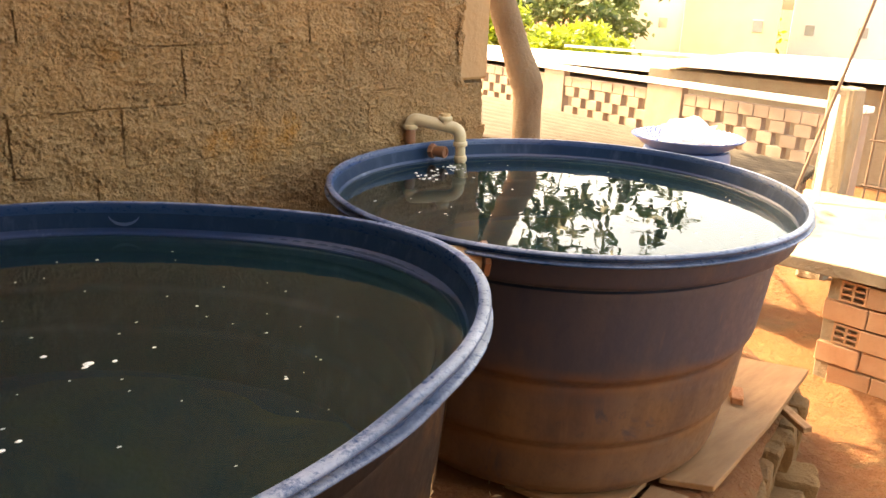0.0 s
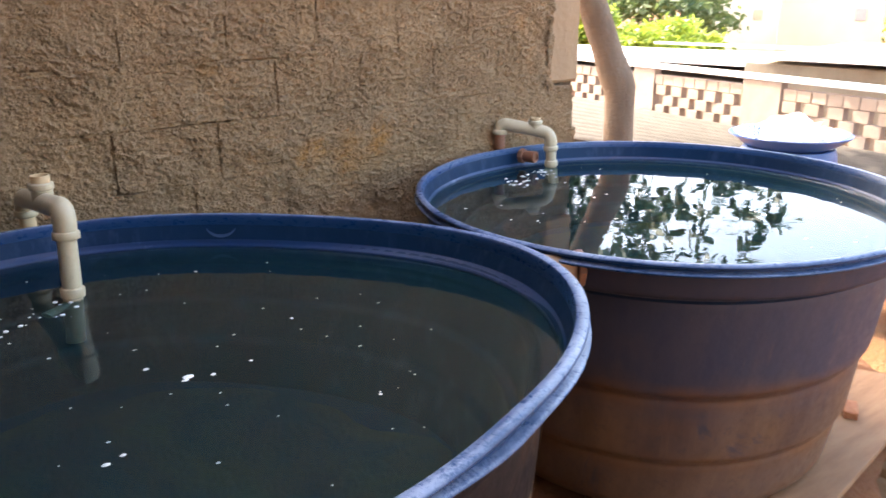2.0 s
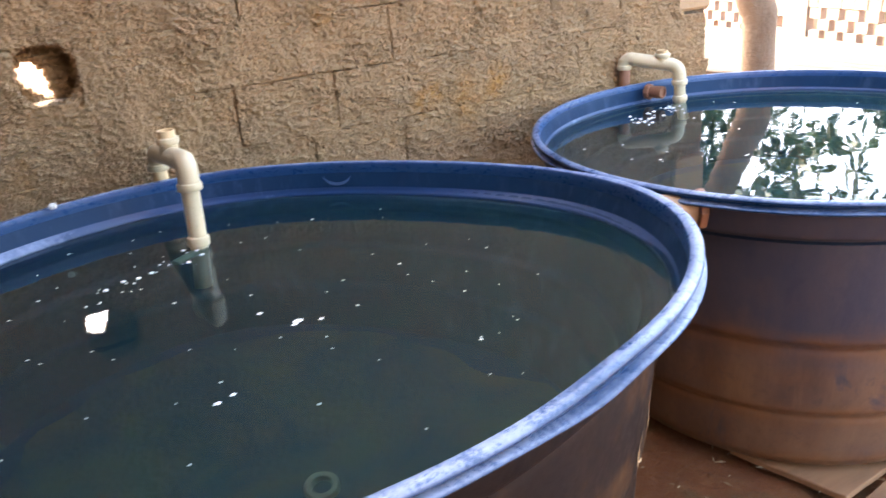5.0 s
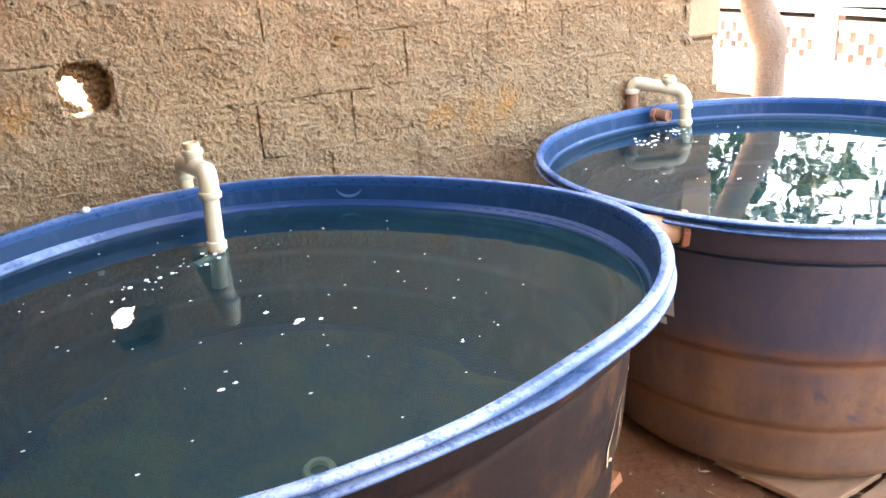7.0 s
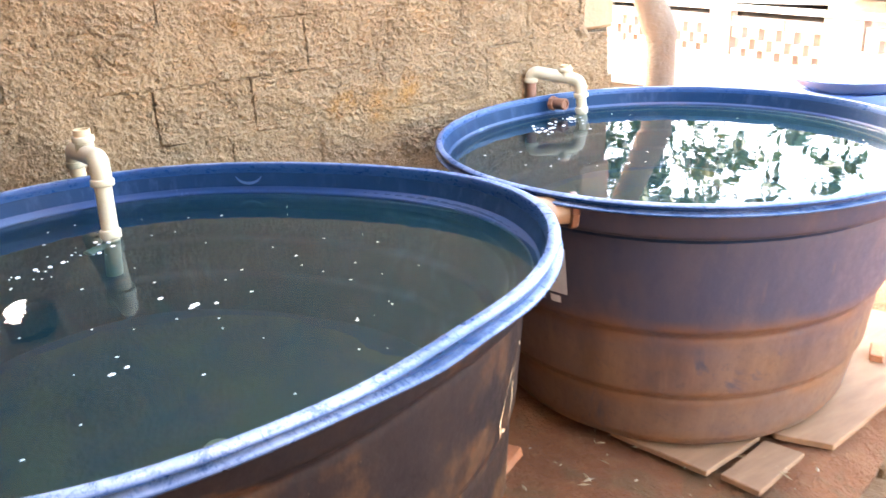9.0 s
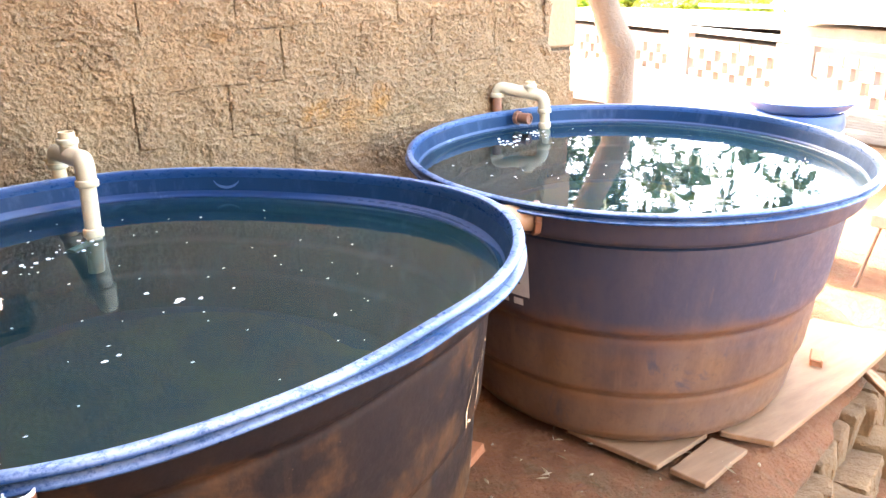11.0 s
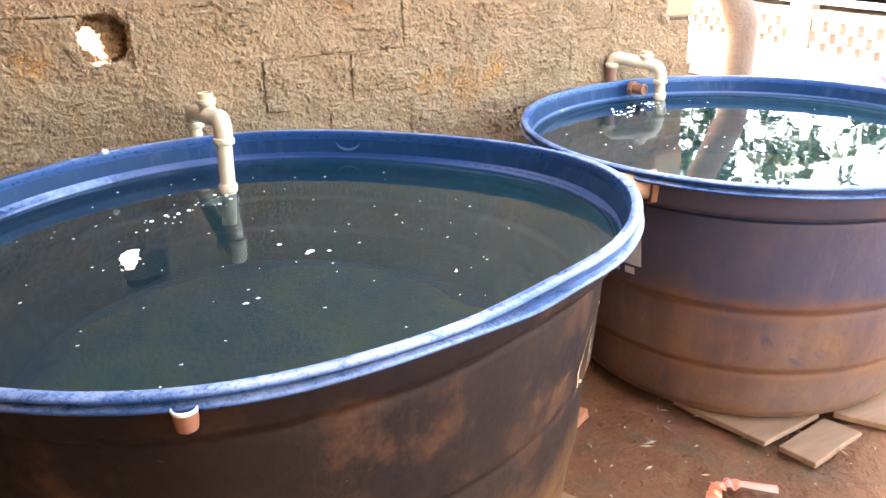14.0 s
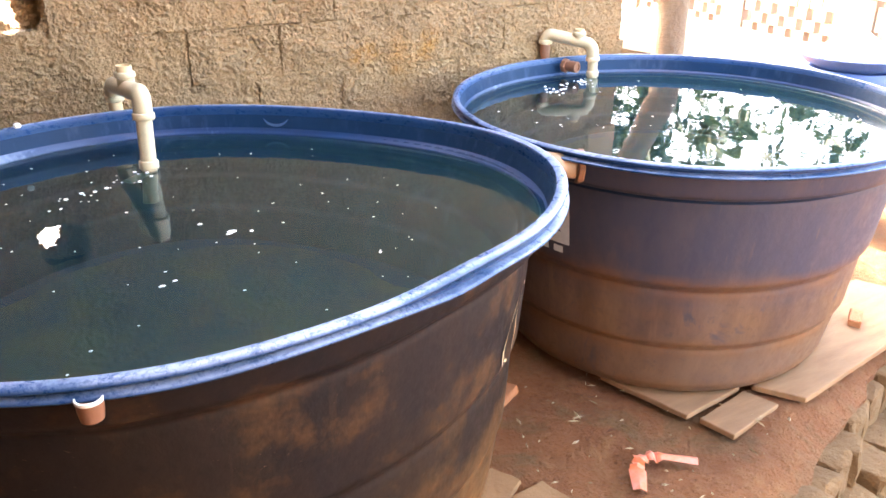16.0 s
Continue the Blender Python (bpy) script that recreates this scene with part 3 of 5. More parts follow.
def blocks(parent):
    """Rendered blocks: one rough skin over all, joints left open here and there."""
    rng = random.Random(11)

    def ramp(v, lo, hi):
        v = max(0.0, min(1.0, (v - lo) / (hi - lo)))
        return v * v * (3 - 2 * v)

    def skin(x, z):
        p = Vector((x * 0.85 + z * 0.2, 0.0, z))
        d = 0.010 * noise.fractal(p * 6.0, 0.9, 2.0, 3)
        d += 0.0030 * ramp(noise.noise(p * 26.0 + Vector((7, 3, 1))), -0.02, 0.30)
        d += 0.0070 * ramp(noise.noise(p * 62.0 + Vector((1, 8, 2))), 0.06, 0.30) * (0.55 + 0.9 * noise.noise(p * 5.0 + Vector((3, 3, 3))))
        return d + 0.0050 * ramp(noise.noise(p * 105.0), 0.04, 0.30)

    def upright_depth(course, x, part_up):
        for c, at, deep, lo, hi in UPRIGHTS:
            if c == course and abs(at - x) < 0.03:
                return deep * (1.0 if lo <= part_up <= hi else 0.0)
        return 0.0

    def bed_depth(bed, x):
        best = 0.0
        for c, x0, x1, deep in BEDS:
            if c == bed and x0 <= x <= x1:
                best = max(best, deep * min(1.0, (x - x0) / 0.03, (x1 - x) / 0.03) * (0.65 + 0.5 * noise.noise(Vector((x * 22.0, bed * 3.0, 2.0)))))
        return max(0.0, best)

    def put(course, x0, x1, z0, z1):
        w, h = x1 - x0, z1 - z0
        near = -1.5 < x1 and x0 < 1.9 and 4 <= course <= 8
        step, e = (0.0046 if near else 0.016), 0.0024
        nx, nz = max(4, int(w / step)), max(4, int(h / step))
        us = [0.0, e, 1.5 * e] + [w * k / nx for k in range(1, nx)] + [w - 1.5 * e, w - e, w]
        vs = [0.0, e, 1.5 * e] + [h * k / nz for k in range(1, nz)] + [h - 1.5 * e, h - e, h]
        verts, faces = [], []
        for v in vs:
            for u in us:
                x, z = x0 + u, z0 + v
                sway = 0.0035 * noise.noise(Vector((x * 6.0, 3.0, z * 6.0)))
                y = -skin(x, z)
                if u <= e or u >= w - e:
                    y += 0.034 * upright_depth(course, x0 if u <= e else x1, v / h)
                if v <= e or v >= h - e:
                    y += 0.036 * bed_depth(course + (1 if v > e else 0), x)
                verts.append((u - w / 2 + (sway if near else 0.0), y, v - h / 2 + (1.6 * sway if near else 0.0)))
        k, m = len(us), len(vs)
        faces = [(j * k + i, j * k + i + 1, (j + 1) * k + i + 1, (j + 1) * k + i) for j in range(m - 1) for i in range(k - 1)]
        ring = list(range(k)) + [j * k + k - 1 for j in range(1, m)] + [(m - 1) * k + i for i in range(k - 2, -1, -1)] + [j * k for j in range(m - 2, 0, -1)]
        b = len(verts)
        verts += [(verts[r][0], 0.045, verts[r][2]) for r in ring]
        c = len(ring)
        faces += [(ring[(i + 1) % c], ring[i], b + i, b + (i + 1) % c) for i in range(c)]
        ob = raw("block", verts, faces, MORTAR, parent)
        ob.data.polygons.foreach_set("use_smooth", [True] * len(ob.data.polygons))
        ob.location = ((x0 + x1) / 2, FACE, (z0 + z1) / 2)

    for row in range(16):
        z0, z1 = FIRST_BED + row * COURSE, FIRST_BED + (row + 1) * COURSE
        first = SHIFT.get(row, 0.01 if row % 2 else 0.246) - PITCH * 14
        for n in range(30):
            x0, x1 = first + n * PITCH, first + (n + 1) * PITCH
            if x1 < WALL_X0 + 0.1:
                continue
            end = 1.67 if row >= 6 else WALL_X1
            if x0 > end - 0.05:
                break
            a, b = x0, min(x1, end)
            if row == 6 and a < -0.82 and b > -0.99:
                if -0.99 - a > 0.04:
                    put(row, a, -0.99, z0, z1)
                if b + 0.815 > 0.04:
                    put(row, -0.815, b, z0, z1)
                put(row, max(a, -0.99), min(b, -0.815), z0, 1.243)
                continue
            put(row, a, b, z0, z1)


def pilaster():
    ob = empty("concrete_column", (1.778, 0, 1.2), label="smooth cast concrete column with ragged mortar at the wall's end", category="column", kind="structure")
    part("column_shaft", box((0.205, 0.17, 2.2), (0.0, FACE + 0.092, 1.125), 0.012, 0.004, 5, 4), SMOOTH, ob)
    rng = random.Random(8)
    bm = bmesh.new()
    for k in range(150):
        z = rng.uniform(0.02, 1.6)
        s = rng.uniform(0.006, 0.02)
        r = bmesh.ops.create_icosphere(bm, subdivisions=2, radius=s)
        o = Vector((-0.106 + rng.gauss(-0.006, 0.008), FACE - 0.002, z))
        for v in r["verts"]:
            v.co = Vector((v.co.x * 1.0, v.co.y * 0.7, v.co.z * 1.4)) + noise.noise_vector(v.co * 60 + o * 9) * s * 0.7 + o
    part("mortar_squeeze", bm, MORTAR, ob, "lumps of mortar squeezed from the joint", True)


pilaster()


# ---- tanks ----
def smooth_bump(a, centre, width):
    d = (a - radians(centre) + math.pi) % math.tau - math.pi
    return math.exp(-((d / radians(width)) ** 2))


def shape_far(a, z):
    return 1.0 + 0.016 * math.cos(2 * (a - radians(32))) + 0.012 * smooth_bump(a, -135, 25), 0.0


def ease(v, lo, hi):
    v = max(0.0, min(1.0, (v - lo) / (hi - lo)))
    return v * v * (3 - 2 * v)


def shape_near(a, z):
    s = 1.0 + 0.222 * smooth_bump(a, -12, 35) + 0.03 * smooth_bump(a, 75, 30) - 0.018 * smooth_bump(a, -86, 16)
    dip = 0.012 * smooth_bump(a, -62, 12) - 0.008 * smooth_bump(a, -38, 14)
    if 0.90 < z < 0.9755:
        deg = (math.degrees(a) + 180) % 360 - 180
        dip += 0.008 * ease(deg, -66, -80) * ease(deg, -190, -150)
        dip -= 0.016 * smooth_bump(a, -32, 26) + 0.008 * smooth_bump(a, -64, 6) + 0.004 * smooth_bump(a, -100, 14)
    return s, (dip if z > 0.8 else 0.0)


def tank(name, at, outer, inner, rim, ledge, shape, material, label, step=None):
    ob = empty(name, at, label=label, category="water tank", group="water tanks along the wall")
    v, f = lathe(rounded(outer), shape)
    n = 144
    f.append(tuple(range(n - 1, -1, -1)))
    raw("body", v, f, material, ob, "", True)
    v, f = lathe(rounded(inner), step or shape)
    f.append(tuple((len(v) - n) + k for k in range(n)))
    raw("inner_wall", v, [tuple(reversed(q)) if len(q) < 5 else q for q in f], INNER, ob, "bright blue plastic inner wall with lime marks", True)
    v, f = lathe(ledge, step or shape)
    raw("ledge", v, f, LEDGE, ob, "blue step at the waterline, its highlight painted pale", True)
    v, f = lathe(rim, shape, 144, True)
    raw("rim", v, f, RIM, ob, "scuffed blue rolled rim with sheen painted on its crests", True)
    return ob


def rim_profile(r, z, k, wide=0.014):
    """Rolled flange: a bead on top, a deep groove, and a narrower bead below."""
    pts = []
    for i in range(11):
        a = radians(125 - 215 * i / 10)
        pts.append((r - wide + wide * math.cos(a), z - 0.013 * k + 0.013 * k * math.sin(a)))
    low = []
    for i in range(7):
        a = radians(80 - 170 * i / 6)
        low.append((r - 0.0055 + 0.0105 * math.cos(a), z - 0.050 * k + 0.0095 * k * math.sin(a)))
    return [(r - wide * 1.75, z - 0.008)] + pts + [(r - 0.0125, z - 0.0255 * k), (r - 0.0125, z - 0.036 * k)] + low + [(r - 0.0285, z - 0.056 * k), (r - 0.0285, z - 0.03 * k)]


FAR_AT, NEAR_AT = (1.268, -0.925, 0.02), (-0.745, -1.055, 0.0)
FAR_Z, NEAR_Z = 0.949, 0.992
far_outer = [(0.60, 0.026), (0.652, 0.030), (0.676, 0.07), (0.702, 0.215), (0.70, 0.235), (0.722, 0.262), (0.742, 0.455), (0.74, 0.475), (0.766, 0.505), (0.802, 0.79), (0.80, 0.812), (0.852, 0.836), (0.864, 0.872), (0.869, 0.90), (0.876, 0.93)]
far_inner = [(0.8765, 0.945), (0.866, 0.922), (0.8575, 0.8775), (0.8535, 0.8715), (0.846, 0.855), (0.822, 0.828), (0.788, 0.79), (0.752, 0.49), (0.728, 0.465), (0.70, 0.25), (0.672, 0.225), (0.64, 0.03)]
far_tank = tank("water_tank", FAR_AT, far_outer, far_inner, rim_profile(0.896, FAR_Z, 0.6), [(0.8568, 0.8790), (0.8556, 0.8765), (0.8540, 0.8745), (0.8524, 0.8715), (0.8512, 0.8660)], shape_far, TANK_FAR, "round blue plastic water tank, earth-stained, full to the brim")
near_outer = [(0.68, 0.0), (0.715, 0.006), (0.735, 0.05), (0.757, 0.24), (0.755, 0.255), (0.767, 0.275), (0.780, 0.50), (0.778, 0.52), (0.794, 0.545), (0.815, 0.83), (0.813, 0.85), (0.852, 0.885), (0.8705, 0.97)]
near_inner = [(0.8725, 0.987), (0.862, 0.955), (0.852, 0.918), (0.8502, 0.904), (0.846, 0.8995), (0.844, 0.885), (0.804, 0.845), (0.782, 0.80), (0.764, 0.54), (0.742, 0.51), (0.735, 0.28), (0.715, 0.25), (0.695, 0.03)]


def step_near(a, z):
    """The inner wall's step at the waterline: broad round the west side and the east, narrow between."""
    s, lift = shape_near(a, z)
    wide = smooth_bump(a, 165, 55) + 0.75 * smooth_bump(a, -5, 32)
    return s - 0.034 * wide * ease(z, 0.914, 0.903) * ease(z, 0.82, 0.86), lift


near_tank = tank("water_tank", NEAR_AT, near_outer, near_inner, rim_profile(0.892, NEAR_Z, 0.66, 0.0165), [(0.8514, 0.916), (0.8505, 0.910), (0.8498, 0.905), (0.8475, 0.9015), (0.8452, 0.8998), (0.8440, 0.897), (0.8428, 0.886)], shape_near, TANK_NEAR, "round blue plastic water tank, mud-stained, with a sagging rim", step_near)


def silt_material():
    m = Mat("olive_silt", 0.95)
    big, fine = m.noise(2.6, 4, 0.65, None, 0.5), m.noise(40, 4, 0.7)
    c = m.mix(m.span(big, 0.36, 0.62), (0.006, 0.026, 0.055), (0.068, 0.054, 0.030))
    m.colour(m.mix(m.span(fine, 0.5, 0.75, 0, 0.4), c, (0.03, 0.03, 0.022))).bump(fine, 0.004)
    return m.m


SILT = silt_material()


def silt(at, r, z, shape):
    v, f = [], []
    n, rings = 72, 14
    v.append((0, 0, z))
    for j in range(1, rings + 1):
        for k in range(n):
            a = math.tau * k / n
            s = shape(a, 0.5)[0] * r * j / rings * (1 - 0.16 * (j / rings) ** 4 * (0.5 + noise.noise(Vector((3 * math.cos(a), 3 * math.sin(a), 4)))))
            x, y = s * math.cos(a), s * math.sin(a)
            v.append((x, y, z + 0.012 * noise.noise(Vector((x * 5, y * 5, at[0])))))
    f += [(0, 1 + k, 1 + (k + 1) % n) for k in range(n)]
    for j in range(rings - 1):
        for k in range(n):
            a, b = 1 + j * n + k, 1 + j * n + (k + 1) % n
            f.append((a, a + n, b + n, b))
    ob = raw("silt", v, f, SILT, None, "", True)
    ob.location = at
    return tagged(ob, "olive-brown silt settled on the tank bottom", "silt", kind="stuff")


silt(FAR_AT, 0.63, 0.05, shape_far)
silt(NEAR_AT, 0.69, 0.05, shape_near)


def water(at, r, z, shape, label):
    v, f = [], []
    n, rings = 120, 10
    v.append((at[0], at[1], at[2] + z))
    for j in range(1, rings + 1):
        for k in range(n):
            a = math.tau * k / n
            s = shape(a, 0.9)[0]
            v.append((at[0] + r * j / rings * s * math.cos(a), at[1] + r * j / rings * s * math.sin(a), at[2] + z))
    f += [(0, 1 + k, 1 + (k + 1) % n) for k in range(n)]
    for j in range(rings - 1):
        for k in range(n):
            a, b = 1 + j * n + k, 1 + j * n + (k + 1) % n
            f.append((a, a + n, b + n, b))
    return tagged(raw("water", v, f, WATER, smooth=True), label, "water", kind="structure")


NEAR_W, FAR_W = 0.895, 0.888
water(FAR_AT, 0.8515, FAR_W - FAR_AT[2], shape_far, "still dark green water mirroring leaves and sky")
water(NEAR_AT, 0.845, NEAR_W, shape_near, "still dark green water with floating specks")


def dent(parent, a0, z0, r):
    """A pale half-ring on the inner wall, painted for a dent's bright lower edge."""
    verts, faces = [], []
    for k in range(17):
        b = radians(200 + 140 * k / 16)
        w = 0.0055 * math.sin(math.pi * k / 16) + 0.0008
        for q in (r - w, r + w):
            a, z = radians(a0) + q * math.cos(b) / 0.86, z0 + q * 0.75 * math.sin(b)
            rad = (0.850 + (z - 0.918) * 0.27 - 0.003) * shape_near(a, z)[0]
            verts.append((rad * math.cos(a), rad * math.sin(a), z))
    faces = [(2 * k, 2 * k + 1, 2 * k + 3, 2 * k + 2) for k in range(16)]
    raw("scuff", verts, faces, DENT_EDGE, parent, "pale arc painted for a dent's bright lower edge")


# paler blue of the arc, the dent's brightness put into the colour
DENT_EDGE = simple("dent_edge_plastic", (0.02, 0.06, 0.15), (0.05, 0.10, 0.2), 30, 0.4, 0.0004)
dent(near_tank, 50, 0.962, 0.047)


# ---- pipes over the rims ----
def collar(at, axis, r, length, thick=0.005):
    axis = Vector(axis).normalized()
    a, b = Vector(at) - axis * length / 2, Vector(at) + axis * length / 2
    path = [a, a + axis * 0.002, a + axis * 0.004, b - axis * 0.004, b - axis * 0.002, b]
    rad = [r, r + thick * 0.8, r + thick, r + thick, r + thick * 0.8, r]
    return tube(path, lambda i: rad[i], 24)


def cup(profile, axis=(0, 0, 1), at=(0, 0, 0)):
    """A hollow end turned about an axis: (radius, height) points from outside to the bottom of the bore."""
    v, f = lathe(profile, lambda a, z: (1.0, 0.0), 24)
    f.append(tuple(len(v) - 24 + k for k in range(24)))
    q = Vector((0, 0, 1)).rotation_difference(Vector(axis).normalized())
    return [tuple(q @ Vector(p) + Vector(at)) for p in v], f


def inlet(base, outside, over, down, water_z, r, tee, label, spout, where=0.6, hang=0.085):
    """A riser behind the tank, an elbow, a level run with an open tee, and a drop into the water."""
    ob = empty("inlet_pipe", base, label=label, category="pipe", group="inlet pipes")
    o = Vector(base)

    def put(name, vf, material, label=""):
        v = [tuple(Vector(p) - o) for p in vf[0]]
        return raw(name, v, vf[1], material, ob, label, True)

    put("riser", tube([outside, Vector(over[0]) - Vector((0, 0, hang - 0.015))], r * 0.96, 24), PVC_TAN if spout else BROWN, "stained riser pipe")
    run = bend([Vector(over[0]) - Vector((0, 0, hang)), over[0], over[1], Vector(down) + Vector((0, 0, 0.0))], r * 1.6, 9)
    put("elbow_run", tube(run[:-1] + [Vector(over[1]) + (Vector(down) - Vector(over[1])).normalized() * 0.068], r * 1.13, 24), PVC)
    put("drop_pipe", tube([Vector(over[1]) + (Vector(down) - Vector(over[1])).normalized() * 0.06, Vector(down)], r * 0.95, 24), PVC)
    dirn = (Vector(down) - Vector(over[1])).normalized()
    put("collar", collar(Vector(over[1]) + dirn * 0.068, dirn, r * 1.12, 0.022), PVC)
    put("collar", collar(Vector(over[0]) - Vector((0, 0, hang - 0.005)), (0, 0, 1), r * 1.12, 0.022), PVC)
    wl = Vector(over[1]) + dirn * ((over[1][2] - water_z) / -dirn.z)
    put("end_collar", collar(wl - dirn * 0.018, dirn, r * 0.98, 0.028), PVC)
    t = Vector(over[0]).lerp(Vector(over[1]), where)
    put("tee_socket", tube([t, t + Vector((0, 0, tee * 0.62))], r * 1.1, 24), PVC)
    put("tee_collar", collar(t + Vector((0, 0, tee * 0.62)), (0, 0, 1), r * 1.1, 0.02), PVC)
    top = t + Vector((0, 0, tee))
    put("tee_stub", cup([(r * 0.98, -tee * 0.45), (r * 0.98, 0.0), (r * 0.94, 0.001), (r * 0.84, 0.0), (r * 0.82, -tee * 0.4)], (0, 0, 1), top), PVC_TAN, "open tan pipe stub")
    nozzle = wl + dirn * 0.022
    side = Vector(spout or (-0.06, -0.02, -0.01))
    put("side_outlet", tube([nozzle, nozzle + side], r * 0.72, 18), PVC)
    return ob


inlet((-0.662, -0.108, 0.0), (-0.662, -0.108, 0.0), ((-0.662, -0.108, 1.072), (-0.656, -0.562, 1.130)), (-0.680, -0.590, 0.62), NEAR_W, 0.0250, 0.076, "cream plastic elbow pipe dipping into the tank", (-0.075, -0.045, -0.012), 0.56, 0.052)
inlet((1.335, -0.002, 0.0), (1.335, -0.002, 0.0), ((1.325, -0.002, 1.078), (1.458, -0.19, 1.042)), (1.475, -0.205, 0.6), FAR_W, 0.0245, 0.054, "cream plastic elbow pipe over the tank rim", (), 0.7, 0.045)


def threaded_fitting(at, axis, label, big):
    ob = empty("pipe_fitting", at, label=label, category="pipe fitting", group="tank fittings")
    ax = Vector(axis).normalized()
    k = 1.18 if big else 0.72
    raw("flange", *tube([ax * 0.0, ax * 0.004, ax * 0.018, ax * 0.022], lambda i: (0.044, 0.047, 0.047, 0.043)[i] * k, 8), BROWN, ob, "", False)
    raw("barrel", *tube([ax * 0.02, ax * 0.05 * k, ax * 0.055 * k, ax * 0.10 * k], lambda i: (0.033, 0.033, 0.036, 0.036)[i] * k, 24), TAN_BROWN if big else BROWN, ob, "", True)
    raw("lip", *cup([(0.036 * k, -0.004), (0.037 * k, 0.004), (0.035 * k, 0.007), (0.025 * k, 0.007), (0.024 * k, 0.0055 if big else 0.001)], ax, ax * 0.10 * k), TAN_BROWN if big else BROWN, ob, "", True)
    return ob


threaded_fitting((0.487, -1.262, 0.906), (-0.86, 0.50, 0.03), "tan plastic overflow fitting screwed into the tank wall", True)
threaded_fitting((1.366, -0.098, 0.938), (0.25, -1.0, 0.02), "brown plastic pipe fitting with a hexagonal nut", False)


def drain(at):
    ob = empty("drain_fitting", at, label="brown plastic drain ring on the tank bottom under water", category="pipe fitting", group="tank fittings")
    raw("ring", *cup([(0.042, 0.0), (0.044, 0.02), (0.040, 0.028), (0.026, 0.028), (0.024, 0.005)]), TAN_BROWN, ob, "", True)


drain((-0.594, -1.129, 0.045))


def outlet_cup(at):
    ob = empty("outlet_elbow", at, label="brown plastic elbow with a pale open mouth under the rim", category="pipe fitting", group="tank fittings")
    path = bend([(0.01, 0.085, -0.042), (0, 0.006, -0.034), (0, 0, -0.012)], 0.016, 7)
    raw("elbow", *tube(path, 0.0195, 24), BROWN, ob, "", True)
    raw("cup", *cup([(0.0182, -0.036), (0.0205, -0.02), (0.0213, 0.0), (0.0187, 0.0), (0.0178, -0.02)]), BROWN, ob, "", True)
    raw("mouth", *lathe([(0.0222, -0.003), (0.0225, 0.002), (0.0213, 0.0035), (0.0187, 0.003), (0.0184, -0.002)], lambda a, z: (1.0, 0.0), 24), WHITE, ob, "pale cut mouth of the pipe", True)


outlet_cup((-1.047, -1.893, 0.966))


# ---- boards, chips and litter on the bank ----
def board(corners, z, thick, label, seed):
    """A plank cut to the given corners, its edges worn."""
    bm = bmesh.new()
    c = sum((Vector((*p, 0)) for p in corners), Vector()) / len(corners)
    face = bm.faces.new([bm.verts.new(Vector((*p, thick / 2)) - c) for p in corners])
    r = bmesh.ops.extrude_face_region(bm, geom=[face])
    for v in r["geom"]:
        if isinstance(v, bmesh.types.BMVert):
            v.co.z -= thick
    bmesh.ops.recalc_face_normals(bm, faces=bm.faces[:])
    bmesh.ops.subdivide_edges(bm, edges=[e for e in bm.edges if e.calc_length() > 0.1], cuts=5, use_grid_fill=True)
    bmesh.ops.bevel(bm, geom=[e for e in bm.edges if e.calc_face_angle(0) > 0.5], offset=0.003, segments=1, affect="EDGES", profile=0.5)
    for v in bm.verts:
        v.co += noise.noise_vector(v.co * 9 + Vector((seed * 4.1, 0, 0))) * 0.003
    ob = finish("wooden_board", bm, WOOD)
    ob.location = (c.x, c.y, z)
    ob.rotation_euler = (radians(0.5), radians(0.6), 0)
    return tagged(ob, label, "board", "boards under the tank")


board([(1.232, -1.705), (1.85, -1.635), (2.457, -1.54), (2.30, -1.20), (1.30, -1.30), (1.135, -1.552)], 0.022, 0.024, "long weathered board with a split, under the tank", 1)
board([(0.857, -1.704), (1.142, -1.661), (1.10, -1.540), (0.828, -1.580)], 0.012, 0.022, "short bare board end sticking out below the tank", 2)
board([(0.791, -1.554), (1.095, -1.528), (1.13, -1.2), (0.70, -1.21)], 0.026, 0.022, "broad bare board wedged under the tank", 3)

# ---- far yard: slab on bricks ----
def plate(name, corners, z, thick, material):
    """A cast plate with rough edges, cut to the given corners."""
    bm = bmesh.new()
    face = bm.faces.new([bm.verts.new((*p, z)) for p in corners])
    r = bmesh.ops.extrude_face_region(bm, geom=[face])
    for v in r["geom"]:
        if isinstance(v, bmesh.types.BMVert):
            v.co.z -= thick
    bmesh.ops.recalc_face_normals(bm, faces=bm.faces[:])
    bmesh.ops.subdivide_edges(bm, edges=[e for e in bm.edges if e.calc_length() > 0.3], cuts=11, use_grid_fill=True)
    bmesh.ops.bevel(bm, geom=[e for e in bm.edges if e.calc_face_angle(0) > 0.5], offset=0.008, segments=2, affect="EDGES", profile=0.5)
    for v in bm.verts:
        v.co += noise.noise_vector(v.co * 6) * 0.007
    return finish(name, bm, material)


tagged(plate("concrete_slab", [(5.05, -0.42), (3.24, -0.93), (3.42, -2.75), (5.1, -2.75)], 0.300, 0.075, CONCRETE), "thick concrete slab laid on brick piers", "slab")


